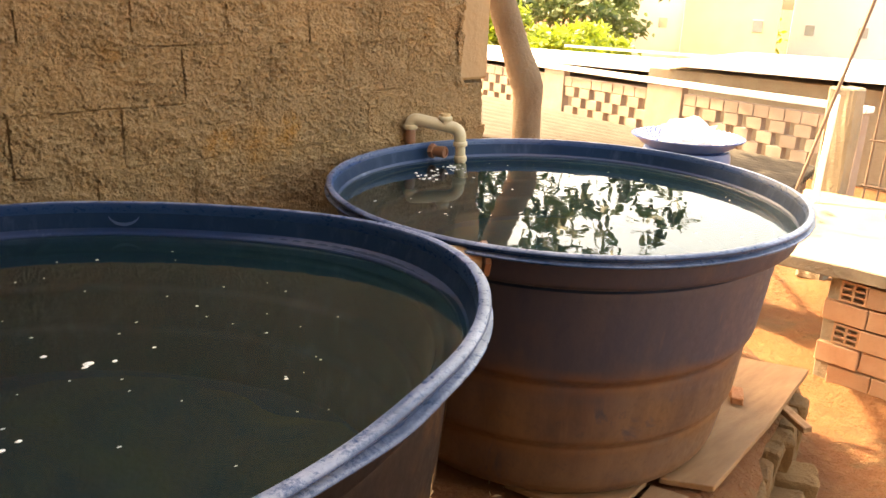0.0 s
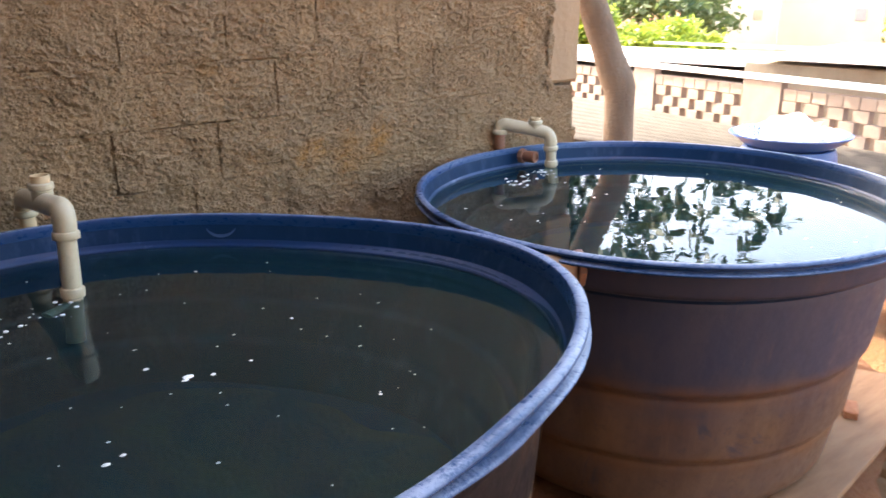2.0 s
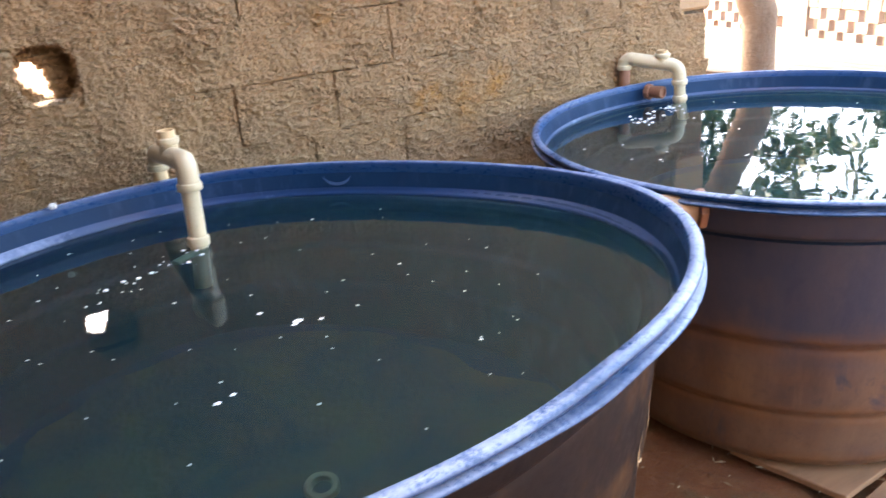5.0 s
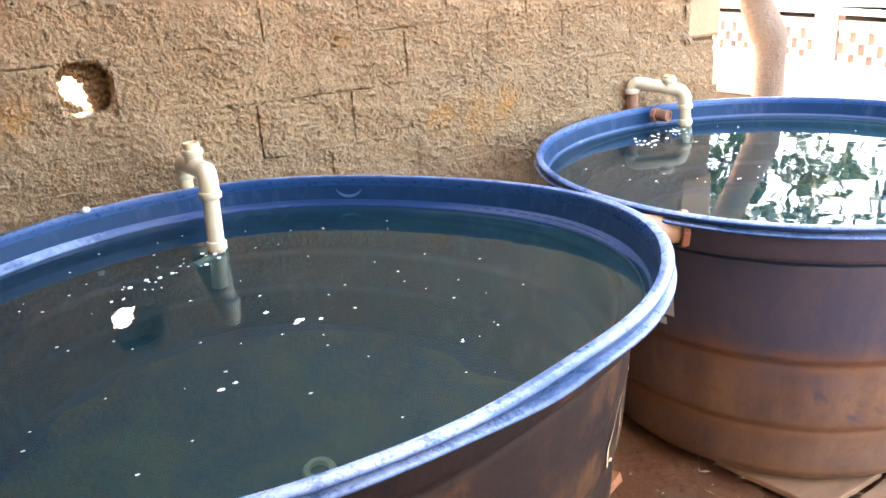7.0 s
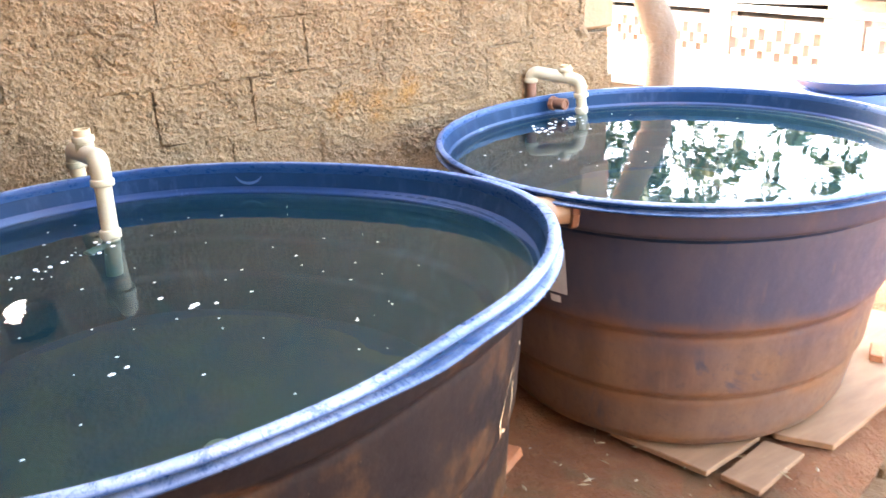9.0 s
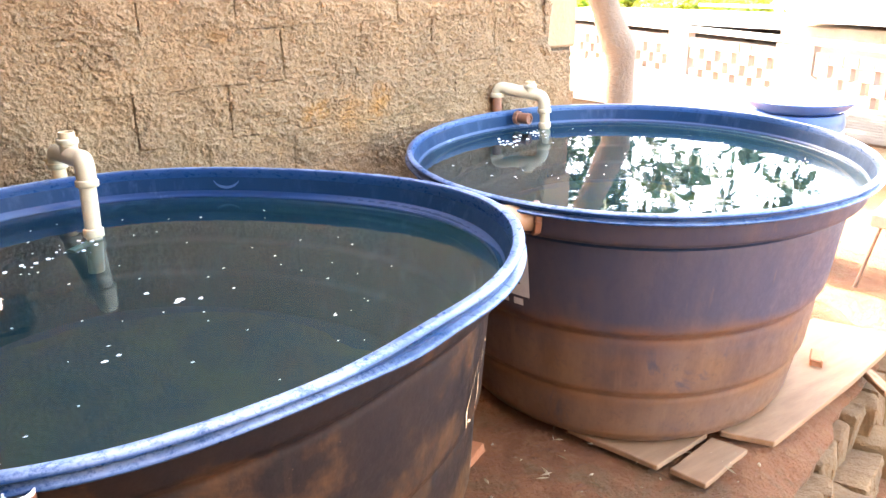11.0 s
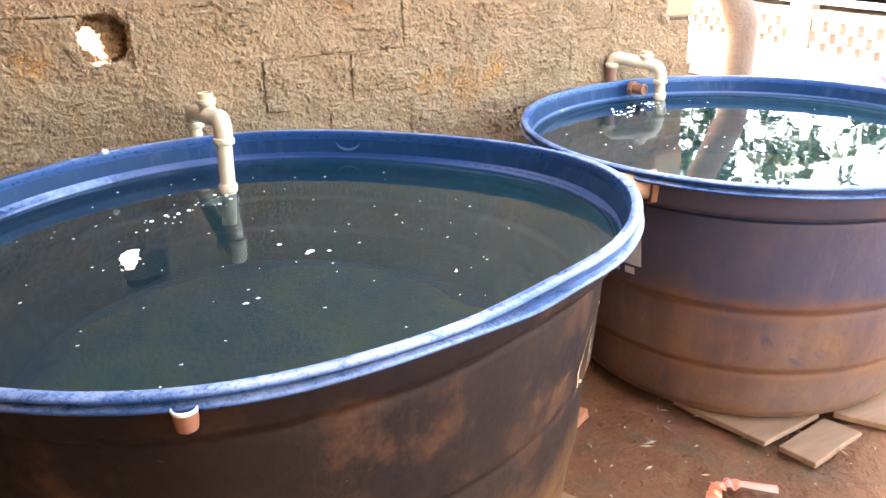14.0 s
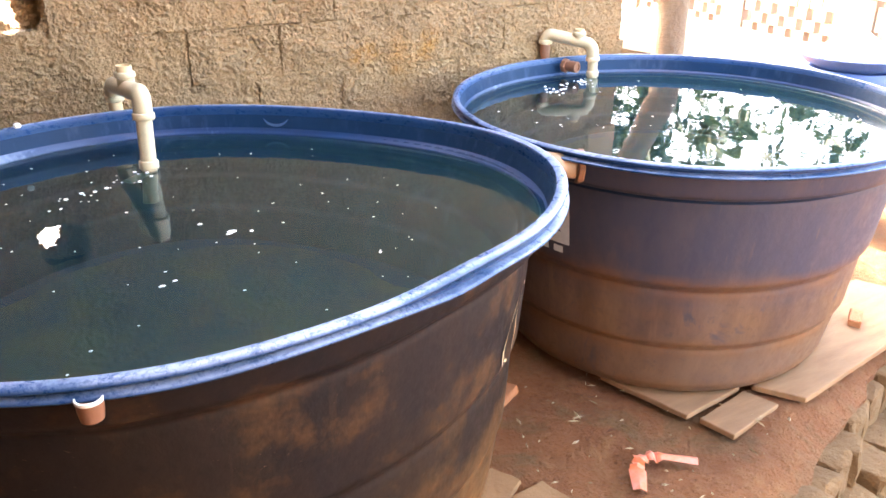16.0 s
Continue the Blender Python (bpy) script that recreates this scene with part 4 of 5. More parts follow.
def brick_pier():
    ob = empty("brick_pier", (3.48, -1.56, -0.42), label="pier of hollow clay bricks in crumbling mortar", category="brick pier", kind="structure")
    rng = random.Random(2)
    solid = bpy.data.meshes.new("brick")
    bm = box((0.14, 0.228, 0.116), (0, 0, 0), 0.005, 0.003, 1, 1)
    bm.to_mesh(solid)
    bm.free()
    solid.materials.append(BRICK)
    cell = bpy.data.meshes.new("brick")
    verts, faces = [], []

    def bx(x0, x1, y0, y1, z0, z1):
        b = len(verts)
        verts.extend([(x, y, z) for x in (x0, x1) for y in (y0, y1) for z in (z0, z1)])
        faces.extend([(b, b + 1, b + 3, b + 2), (b + 4, b + 6, b + 7, b + 5), (b, b + 4, b + 5, b + 1), (b + 2, b + 3, b + 7, b + 6), (b, b + 2, b + 6, b + 4), (b + 1, b + 5, b + 7, b + 3)])

    t = 0.011
    for y in (-0.065, 0.0, 0.065):
        bx(-0.07, 0.07, y - t / 2, y + t / 2, -0.058, 0.058)
    for z in (-0.0525, -0.0175, 0.0175, 0.0525):
        bx(-0.069, 0.069, -0.0595, 0.0595, z - t / 2, z + t / 2)
    bx(-0.03, 0.06, -0.055, 0.055, -0.05, 0.05)
    cell.from_pydata(verts, [], faces)
    cell.materials.append(BRICK)
    for row in range(5):
        z = 0.06 + row * 0.126
        y = 0.30 if row % 2 else 0.22
        first = True
        while y > -0.9:
            hollow = (row == 2 and first) or (row == 4 and first) or rng.random() < 0.1
            o = new("brick", cell if hollow else solid)
            o.parent = ob
            y -= 0.066 if hollow else 0.118
            o.matrix_basis = pose(-0.07 + rng.uniform(-0.008, 0.008) + 0.03 * (y - 0.3) * -1.0 * 0.0, y, z, rng.uniform(-1, 1), rng.uniform(-1, 1), -90 * 0 + rng.uniform(-2, 2))
            y -= 0.066 if hollow else 0.118
            first = False
    part("bed_mortar", box((0.10, 1.28, 0.63), (-0.06, -0.345, 0.312), 0.004, 0.004, 4, 3), CONCRETE, ob, "grey mortar beds between bricks")


brick_pier()


def rough_post(name, at, size, label, seed):
    bm = box(size, (0, 0, size[2] / 2), 0.015, 0.012, 7, seed)
    ob = finish(name, bm, CONCRETE, smooth=False)
    ob.location = at
    return tagged(ob, label, "post")


rough_post("concrete_post", (5.18, -0.55, -0.42), (0.2, 0.2, 1.49), "rough concrete gate post with crumbling arrises", 3)
rough_post("concrete_post", (4.72, -1.30, -0.42), (0.3, 0.34, 1.75), "broad rough plastered gate pillar", 5)


def stick(name, a, b, r, material, label, category):
    a, b = Vector(a), Vector(b)
    mid = (a + b) / 2
    v, f = tube([a, a.lerp(b, 0.33) + Vector((0, 0.004, 0)), a.lerp(b, 0.66), b], r, 10)
    ob = raw(name, [tuple(Vector(p) - a) for p in v], f, material, None, "", True)
    ob.location = a
    return tagged(ob, label, category)


stick("plastic_pipe", (4.62, -0.66, 0.30), (4.93, -0.57, 1.03), 0.022, WHITE, "thin white plastic pipe leaning on the post", "pipe")
stick("iron_rod", (3.82, -0.62, -0.42), (4.16, -1.02, 2.0), 0.011, IRON, "long leaning rusty iron rod", "rod")


def iron_gate():
    ob = empty("iron_gate", (5.4, -0.9, -0.42), label="narrow rusty iron bar gate", category="gate")
    for k in range(4):
        raw("gate_bar", *tube([(0.0, 0.17 - 0.10 * k, 0.0), (0.0, 0.17 - 0.10 * k, 1.15 + 0.35 * (k == 0) + 0.2 * (k == 2))], 0.009, 8), IRON, ob)
    for z in (0.2, 0.75, 1.1):
        raw("gate_rail", *tube([(0.0, 0.2, z), (0.0, -0.16, z)], 0.010, 8), IRON, ob)


iron_gate()


# ---- corrugated roof, basket on its drum, pierced brick wall ----
def corrugated(name, corners, waves, amp, material, label, along=2, thick=0.008):
    """A wavy sheet between four corners: waves run from the first to the second."""
    a, b, c, d = [Vector(p) for p in corners]
    n = waves * 8
    verts, faces = [], []
    for side in (0, 1):
        for j in range(along + 1):
            for i in range(n + 1):
                u, v = i / n, j / along
                p = a.lerp(b, u).lerp(d.lerp(c, u), v)
                p.z += amp * math.sin(u * waves * math.tau) - side * thick
                verts.append(tuple(p))
    w, half = n + 1, (along + 1) * (n + 1)
    for j in range(along):
        for i in range(n):
            q = (j * w + i, j * w + i + 1, (j + 1) * w + i + 1, (j + 1) * w + i)
            faces += [q, tuple(half + k for k in reversed(q))]
    for j in (0, along):
        for i in range(n):
            p = (j * w + i, j * w + i + 1)
            faces.append((p[0], half + p[0], half + p[1], p[1]))
    for i in (0, n):
        for j in range(along):
            p = (j * w + i, (j + 1) * w + i)
            faces.append((p[0], p[1], half + p[1], half + p[0]))
    return tagged(raw(name, verts, faces, material, smooth=True), label, "roof")


def shed():
    ob = empty("low_shed", (6.9, 2.4, -0.45), label="low shed with a corrugated fibre-cement roof", category="shed")
    r = corrugated("roof", [(-0.55, -2.22, 0.43), (0.42, -2.05, 0.475), (1.42, 3.8, 0.56), (-1.3, 3.8, 0.46)], 11, 0.045, ROOFING, "")
    r.parent = ob
    for key in ("category",):
        del r[key]
    r["label"] = "weathered corrugated sheets, sunlit and pale"
    for x, y in ((-0.4, -1.9), (0.3, -1.9), (-1.0, 3.4), (1.1, 3.4)):
        part("shed_post", box((0.1, 0.1, 0.44), (x, y, 0.20), 0.006), CONCRETE, ob)
    part("shed_wall", box((0.1, 4.8, 0.4), (-0.35, 0.5, 0.18), 0.004), CONCRETE, ob)


shed()


def drum_and_basket():
    at = (3.98, 0.04)
    prof = [(0.0, 0.0), (0.25, 0.0), (0.27, 0.02), (0.285, 0.3), (0.275, 0.32), (0.29, 0.34), (0.30, 0.7), (0.285, 0.72), (0.30, 0.74), (0.305, 1.02), (0.29, 1.068), (0.0, 1.07)]
    v, f = lathe(rounded(prof[1:-1]), lambda a, z: (1.0, 0.0), 48)
    n = 48
    f += [tuple(range(n - 1, -1, -1)), tuple(len(v) - n + k for k in range(n))]
    drum = empty("plastic_drum", (*at, -0.42), label="blue plastic drum with a faded white band", category="drum")
    raw("body", v, f, BASIN, drum, "", True)
    v, f = lathe([(0.305, 0.82), (0.308, 0.825), (0.308, 0.955), (0.305, 0.96)], lambda a, z: (1.0, 0.0), 48)
    raw("band", v, f, LABEL, drum, "faded pale paper band with unreadable marks", True)
    rng = random.Random(4)
    for k in range(8):
        a = radians(190 + 9 * k)
        bm = box((0.004, 0.018, 0.05), (0.310 * math.cos(a), 0.310 * math.sin(a), 0.89))
        part("mark", bm, INK, drum)
    basket = empty("laundry_basket", (*at, 0.655), label="wide blue perforated plastic basin on the drum", category="basket")
    prof = [(0.24, 0.0), (0.30, 0.03), (0.345, 0.065), (0.375, 0.082), (0.385, 0.086), (0.385, 0.078), (0.35, 0.058), (0.305, 0.022), (0.245, -0.006)]
    v, f = lathe(prof, lambda a, z: (1.0, 0.0), 72, True)
    raw("basin", v, f, BASIN, basket, "", True)
    v, f = lathe([(0.245, 0.002), (0.001, 0.002)], lambda a, z: (1.0, 0.0), 48)
    raw("bottom", v, f, BASIN, basket, "", True)
    bm = bmesh.new()
    for ring in range(5):
        r = 0.262 + 0.022 * ring
        z = 0.022 + 0.0155 * ring
        for k in range(44):
            a = math.tau * (k + 0.5 * (ring % 2)) / 44
            q = bmesh.ops.create_cube(bm, size=1.0)
            for w in q["verts"]:
                w.co = Vector((r + w.co.x * 0.011, w.co.y * 0.020, z + 0.006 + w.co.z * 0.006 + w.co.x * 0.007))
                w.co = Matrix.Rotation(a, 3, "Z") @ w.co
    part("slots", bm, WHITE, basket, "pale slots pierced in the basin")
    bm = bmesh.new()
    bmesh.ops.create_icosphere(bm, subdivisions=4, radius=0.165)
    for w in bm.verts:
        q = w.co * (1 + 0.6 * noise.fractal(w.co * 7, 0.8, 2.0, 4))
        w.co = Vector((q.x, q.y * 1.2 - 0.05, max(-0.02, q.z * 0.8 + 0.04)))
    cloth = finish("cloth", bm, CLOTH, smooth=True)
    cloth.location = (*at, 0.678)
    tagged(cloth, "crumpled heap of white washing in the basin", "laundry")


drum_and_basket()


def pierced_wall():
    """Clay bricks laid with gaps, under a pale coping."""
    a, b = Vector((7.42, 0.06, 0)), Vector((8.65, 7.0, 0))
    run = (b - a)
    length = run.length
    ang = math.degrees(math.atan2(run.y, run.x))
    ob = empty("pierced_wall", (a.x, a.y, -0.53), label="garden wall of clay bricks laid with open gaps under pale coping", category="wall", kind="structure")
    ob.rotation_euler = (0, 0, radians(ang))
    me = bpy.data.meshes.new("brick")
    bm = box((0.19, 0.09, 0.132), (0, 0, 0), 0.004, 0.002, 1, 6)
    bm.to_mesh(me)
    bm.free()
    me.materials.append(LATTICE)
    rng = random.Random(9)
    for row in range(8):
        solid = row == 7
        pitch = 0.196 if solid else 0.30
        x = 0.1 + (0.0 if row % 2 else (0.098 if solid else 0.15))
        while x < length:
            if not (2.15 < x < 2.75 or 4.25 < x < 4.7):
                o = new("brick", me)
                o.parent = ob
                o.matrix_basis = pose(x, rng.uniform(-0.005, 0.005), 0.07 + row * 0.138, 0, 0, rng.uniform(-1, 1))
            x += pitch
    for x, w in ((2.45, 0.56), (4.48, 0.42), (0.0, 0.14)):
        part("pier", box((w, 0.12, 1.17), (x, 0, 0.585), 0.006, 0.003, 3, 2), LATTICE, ob, "rendered pier")
    part("coping", box((length + 0.2, 0.16, 0.06), (length / 2, 0, 1.205), 0.008, 0.004, 5, 3), WHITE_ROOF, ob, "pale mortar coping")


pierced_wall()


# ---- houses and roofs down the slope ----
def white_roof(name, corners, thick, label):
    bm = bmesh.new()
    lo = [bm.verts.new(Vector(c) - Vector((0, 0, thick))) for c in corners]
    hi = [bm.verts.new(Vector(c)) for c in corners]
    n = len(corners)
    bm.faces.new(hi)
    bm.faces.new(lo[::-1])
    for k in range(n):
        bm.faces.new((lo[k], lo[(k + 1) % n], hi[(k + 1) % n], hi[k]))
    ob = empty(name, (0, 0, 0), label=label, category="house", group="houses down the slope")
    part("roof", bm, WHITE_ROOF, ob, "broad pale roof sheets")
    cx, cy = sum(c[0] for c in corners) / n, sum(c[1] for c in corners) / n
    w, d = max(c[0] for c in corners) - min(c[0] for c in corners), max(c[1] for c in corners) - min(c[1] for c in corners)
    top = min(c[2] for c in corners) - thick
    part("wall", box((w * 0.86, d * 0.86, top + 1.9), (cx, cy, (top - 1.9) / 2), 0.01), CONCRETE, ob)
    return ob


white_roof("house", [(8.6, -2.5, 0.90), (8.9, 3.2, 0.84), (13.5, 4.2, 0.78), (13.5, -2.5, 0.86)], 0.05, "low house with a broad sun-bleached roof")
white_roof("house", [(9.2, 3.4, 0.70), (10.0, 11.0, 0.55), (15.0, 12.5, 0.35), (14.5, 3.8, 0.5)], 0.05, "low house with a pale sheet roof")
white_roof("house", [(15.6, -4.0, 0.62), (15.6, 10.0, 0.50), (27.0, 11.0, -0.2), (27.0, -4.0, 0.1)], 0.06, "long low shed with a white roof")


def house(at, size, material, turn, floors, label, seed):
    ob = empty("house", at, label=label, category="house", group="houses down the slope")
    ob.rotation_euler = (0, 0, radians(turn))
    w, d, h = size
    part("wall", box(size, (0, 0, h / 2), 0.02), material, ob)
    part("roof", box((w + 0.4, d + 0.4, 0.18), (0, 0, h + 0.09), 0.02), CONCRETE, ob, "flat concrete roof slab")
    rng = random.Random(seed)
    for f in range(floors):
        for k in range(max(2, int(w / 2.4))):
            if rng.random() < 0.25:
                continue
            x, z = -w / 2 + 0.9 + 2.4 * k, 3.1 + 2.7 * f
            win = part("window", box((0.42, 0.08, 0.5), (x, -d / 2 - 0.02, z), 0.01), SHUTTER, ob, "dark window opening")
            part("window_frame", box((0.5, 0.06, 0.05), (x, -d / 2 - 0.05, z + 0.27)), WHITE, win)
    return ob


house((37.0, 16.2, -2.4), (4.2, 5.0, 7.5), HOUSE, -66, 2, "two-storey yellow house in the distance", 1)
house((46.0, 9.0, -2.6), (14.0, 8.0, 6.5), HOUSE_PALE, -75, 2, "pale two-storey house in the distance", 2)
house((38.0, 21.5, -2.5), (5.0, 6.0, 4.6), HOUSE_PALE, -60, 1, "small pale house among trees in the distance", 3)
house((52.0, -8.0, -2.6), (14.0, 8.0, 7.5), HOUSE_PALE, -100, 2, "pale house far down the slope", 4)
house((34.0, 34.0, -2.5), (9.0, 7.0, 6.0), HOUSE_PALE, -45, 2, "pale house in the distance", 6)


# ---- trees ----
def leaf_cloud(rng, centres, count, size, hang=0.6, floor=None):
    """Many single folded leaves round the given centres (place, spread)."""
    verts, faces = [], []
    for _ in range(count):
        c, s = rng.choice(centres)
        p = Vector(c) + Vector([rng.gauss(0, s[k]) for k in range(3)])
        if floor is not None and p.z < floor:
            p.z = 2 * floor - p.z
        axis = Vector((rng.gauss(0, 1), rng.gauss(0, 1), rng.gauss(-hang * 2, 0.6))).normalized()
        side = axis.cross(Vector((rng.gauss(0, 1), rng.gauss(0, 1), rng.gauss(0, 1)))).normalized()
        up = axis.cross(side)
        n = size * rng.uniform(0.65, 1.3)
        w = n * rng.uniform(0.17, 0.24)
        b = len(verts)
        for q in (p, p + axis * n * 0.35 + side * w + up * w * 0.35, p + axis * n * 0.75 + side * w * 0.75 + up * w * 0.2, p + axis * n - up * n * 0.06, p + axis * n * 0.75 - side * w * 0.75 + up * w * 0.2, p + axis * n * 0.35 - side * w + up * w * 0.35):
            verts.append(tuple(q))
        faces += [(b, b + 1, b + 2, b + 3), (b, b + 3, b + 4, b + 5)]
    return verts, faces


def yard_tree():
    ob = empty("tree", (2.28, 0.14, -0.42), label="smooth grey-brown tree trunk leaning beside the wall, with hanging leaves", category="tree")
    o = Vector((2.28, 0.14, -0.42))
    path = [(2.33, 0.10, -0.45), (2.315, 0.11, 0.3), (2.30, 0.115, 0.9), (2.295, 0.12, 1.15), (2.25, 0.16, 1.3), (2.16, 0.23, 1.6), (1.93, 0.43, 1.95), (1.66, 0.66, 2.35), (1.42, 0.84, 2.8), (1.24, 0.98, 3.3)]
    fine = []
    for a, b in zip(path, path[1:]):
        for k in range(4):
            fine.append(Vector(a).lerp(Vector(b), k / 4) - o)
    rng = random.Random(1)

    def girth(i):
        z = fine[i].z + o.z
        return 0.076 + 0.014 * math.exp(-((z - 1.2) / 0.12) ** 2) - 0.006 * max(0, z - 1.2) + 0.05 * math.exp(-(z + 0.45) / 0.25) + 0.003 * math.sin(9 * z)

    raw("trunk", *tube(fine, girth, 24), BARK, ob, "", True)
    limbs = [((1.50, 0.78, 2.65), (3.8, 1.4, 3.9), (6.6, 2.6, 3.1)), ((1.30, 0.94, 3.15), (1.1, 1.4, 3.9), (0.2, 2.2, 4.3)), ((1.79, 0.55, 2.15), (3.2, 2.0, 3.2), (5.6, 4.0, 2.9)), ((1.28, 0.94, 3.2), (1.2, 0.9, 3.6), (0.9, 0.9, 4.0))]
    for l in limbs:
        pts = []
        for k in range(9):
            s = k / 8
            pts.append(Vector(l[0]) * (1 - s) ** 2 + Vector(l[1]) * 2 * s * (1 - s) + Vector(l[2]) * s * s - o)
        raw("limb", *tube(pts, lambda i: 0.055 - 0.005 * i, 10), BARK, ob, "", True)
    # hanging sprays beyond the wall's end
    sprays = []
    for x, y, z in ((2.72, 0.36, 1.66), (2.9, 0.22, 1.68), (3.5, 0.75, 1.72), (4.2, 1.15, 1.66), (4.0, 0.8, 1.72)):
        sprays.append(((x, y, z + 0.08), (0.10, 0.08, 0.04)))
    v, f = leaf_cloud(rng, sprays, 60, 0.17, 0.25, 1.67)
    raw("leaf_sprays", [tuple(Vector(p) - o) for p in v], f, LEAF, ob, "drooping dark green leaves")
    # whorls of long leaves at the ends of the twigs
    verts, faces = [], []
    for k in range(330):
        thick = k >= 165
        a = radians(rng.uniform(41.0, 47.0) if thick else rng.uniform(28.3, 45.0))
        d = rng.uniform(9.2, 10.6) if thick else rng.uniform(8.6, 10.6)
        tip = Vector((-1.1 + d * math.cos(a), -2.75 + d * math.sin(a), max(1.82, 0.1 + d * math.tan(radians(rng.uniform(10.3, 23.0))))))
        lean = Vector((rng.gauss(0, 0.5), rng.gauss(0, 0.5), -0.4)).normalized()
        for j in range(rng.randint(5, 9)):
            way = (lean * 0.8 + Vector((rng.gauss(0, 1), rng.gauss(0, 1), rng.gauss(-0.1, 0.7))).normalized()).normalized()
            side = way.cross(Vector((rng.gauss(0, 0.5), rng.gauss(0, 0.5), 1.0))).normalized()
            up = side.cross(way)
            n = rng.uniform(0.15, 0.29)
            w = n * rng.uniform(0.13, 0.18)
            b = len(verts)
            root = tip + way * 0.03
            for s, q, h in ((0.0, 0.0, 0.0), (0.25, 0.8, 0.3), (0.55, 1.0, 0.35), (0.82, 0.6, 0.1), (1.0, 0.0, -0.5), (0.82, -0.6, 0.1), (0.55, -1.0, 0.35), (0.25, -0.8, 0.3)):
                verts.append(tuple(root + way * n * s + side * w * q + up * w * h - o))
            faces += [(b, b + 1, b + 7), (b + 1, b + 2, b + 6, b + 7), (b + 2, b + 3, b + 5, b + 6), (b + 3, b + 4, b + 5)]
    raw("leaf_whorls", verts, faces, LEAF, ob, "long dark green leaves in whorls")
    # upper crown, out of view, placed so its shade falls on the bank
    crown = []
    for k in range(40):
        x, y = rng.uniform(-0.6, 2.0), rng.uniform(0.2, 2.6)
        crown.append(((x, y, rng.uniform(3.3, 4.6)), (0.26, 0.26, 0.2)))
    # more unseen clusters, added sunward to shade the upper trunk
    crown += [((1.8, 1.55, 3.0), (0.3, 0.3, 0.3)), ((1.95, 1.2, 2.7), (0.22, 0.25, 0.25))] * 6
    v, f = leaf_cloud(rng, crown, 4200, 0.17, 0.5)
    raw("crown", [tuple(Vector(p) - o) for p in v], f, LEAF, ob, "unseen crown of leaves placed to shade trunk and bank")


yard_tree()


def bush(at, size, seed, material, label, leaves=2600, leaf=0.22):
    rng = random.Random(seed)
    ob = empty("tree", at, label=label, category="tree", group="far trees")
    raw("trunk", *tube([(0, 0, -2.5), (0.05, 0, -1.0), (0, 0.05, size[2] * 0.4)], lambda i: 0.22 - 0.05 * i, 10), BARK, ob, "", True)
    cs = []
    for _ in range(26):
        a, r = rng.uniform(0, math.tau), rng.uniform(0.1, 1.0) ** 0.6
        cs.append(((size[0] * r * math.cos(a), size[1] * r * math.sin(a), rng.uniform(-0.7, 1.0) * size[2] * (1.1 - 0.6 * r)), (size[0] * 0.16, size[1] * 0.16, size[2] * 0.12)))
    v, f = leaf_cloud(rng, cs, leaves, leaf, 0.1)
    raw("crown", v, f, material, ob)


bush((18.6, 12.2, 0.2), (1.9, 1.6, 0.8), 1, BUSH, "sunlit yellow-green tree beyond the roofs", 5000, 0.24)
bush((17.0, 15.5, 0.6), (2.0, 2.0, 1.2), 2, BUSH, "sunlit yellow-green tree beyond the roofs", 4000, 0.26)
bush((30.0, 20.0, 0.9), (2.6, 2.2, 1.9), 3, FAR_LEAF, "round green tree between distant houses", 3000, 0.35)
bush((31.0, 26.0, 1.5), (4.0, 3.0, 3.2), 4, FAR_LEAF, "tall green tree in the distance", 4000, 0.45)
bush((40.0, 17.5, 0.2), (2.0, 2.0, 1.4), 5, BUSH, "small tree beside a distant house", 2000, 0.35)

# ---- small things ----
def floating_specks():
    rng = random.Random(21)
    verts, faces = [], []

    def disc(x, y, z, r, n=7, h=0.002):
        b = len(verts)
        ph = rng.uniform(0, 6)
        e = rng.uniform(0.5, 1.0)
        verts.append((x, y, z + h))
        for k in range(n):
            a = math.tau * k / n
            verts.append((x + r * math.cos(a + ph), y + r * e * math.sin(a + ph), z + 0.0006))
        faces.extend([(b, b + 1 + k, b + 1 + (k + 1) % n) for k in range(n)])

    for _ in range(75):
        a, r = rng.uniform(0, math.tau), 0.74 * math.sqrt(rng.random())
        disc(NEAR_AT[0] + r * math.cos(a), NEAR_AT[1] + r * math.sin(a), NEAR_W, rng.choice((0.002, 0.003, 0.003, 0.0045)))
    for x, y, r in ((-0.604, -1.188, 0.012), (-0.615, -1.2, 0.008), (-0.66, -1.10, 0.007), (-0.56, -1.21, 0.006), (-0.831, -1.412, 0.008), (-0.80, -1.40, 0.006)):
        disc(NEAR_AT[0] * 0 + x, y, NEAR_W, r, 9, 0.004)
    for _ in range(40):
        a, r = rng.uniform(0, math.tau), 0.72 * math.sqrt(rng.random())
        disc(FAR_AT[0] + r * math.cos(a), FAR_AT[1] + r * math.sin(a), FAR_W, rng.choice((0.003, 0.004, 0.006)))
    tagged(raw("floating_specks", verts, faces, FOAM), "white petals and specks floating on the water", "floating specks", kind="stuff")


floating_specks()


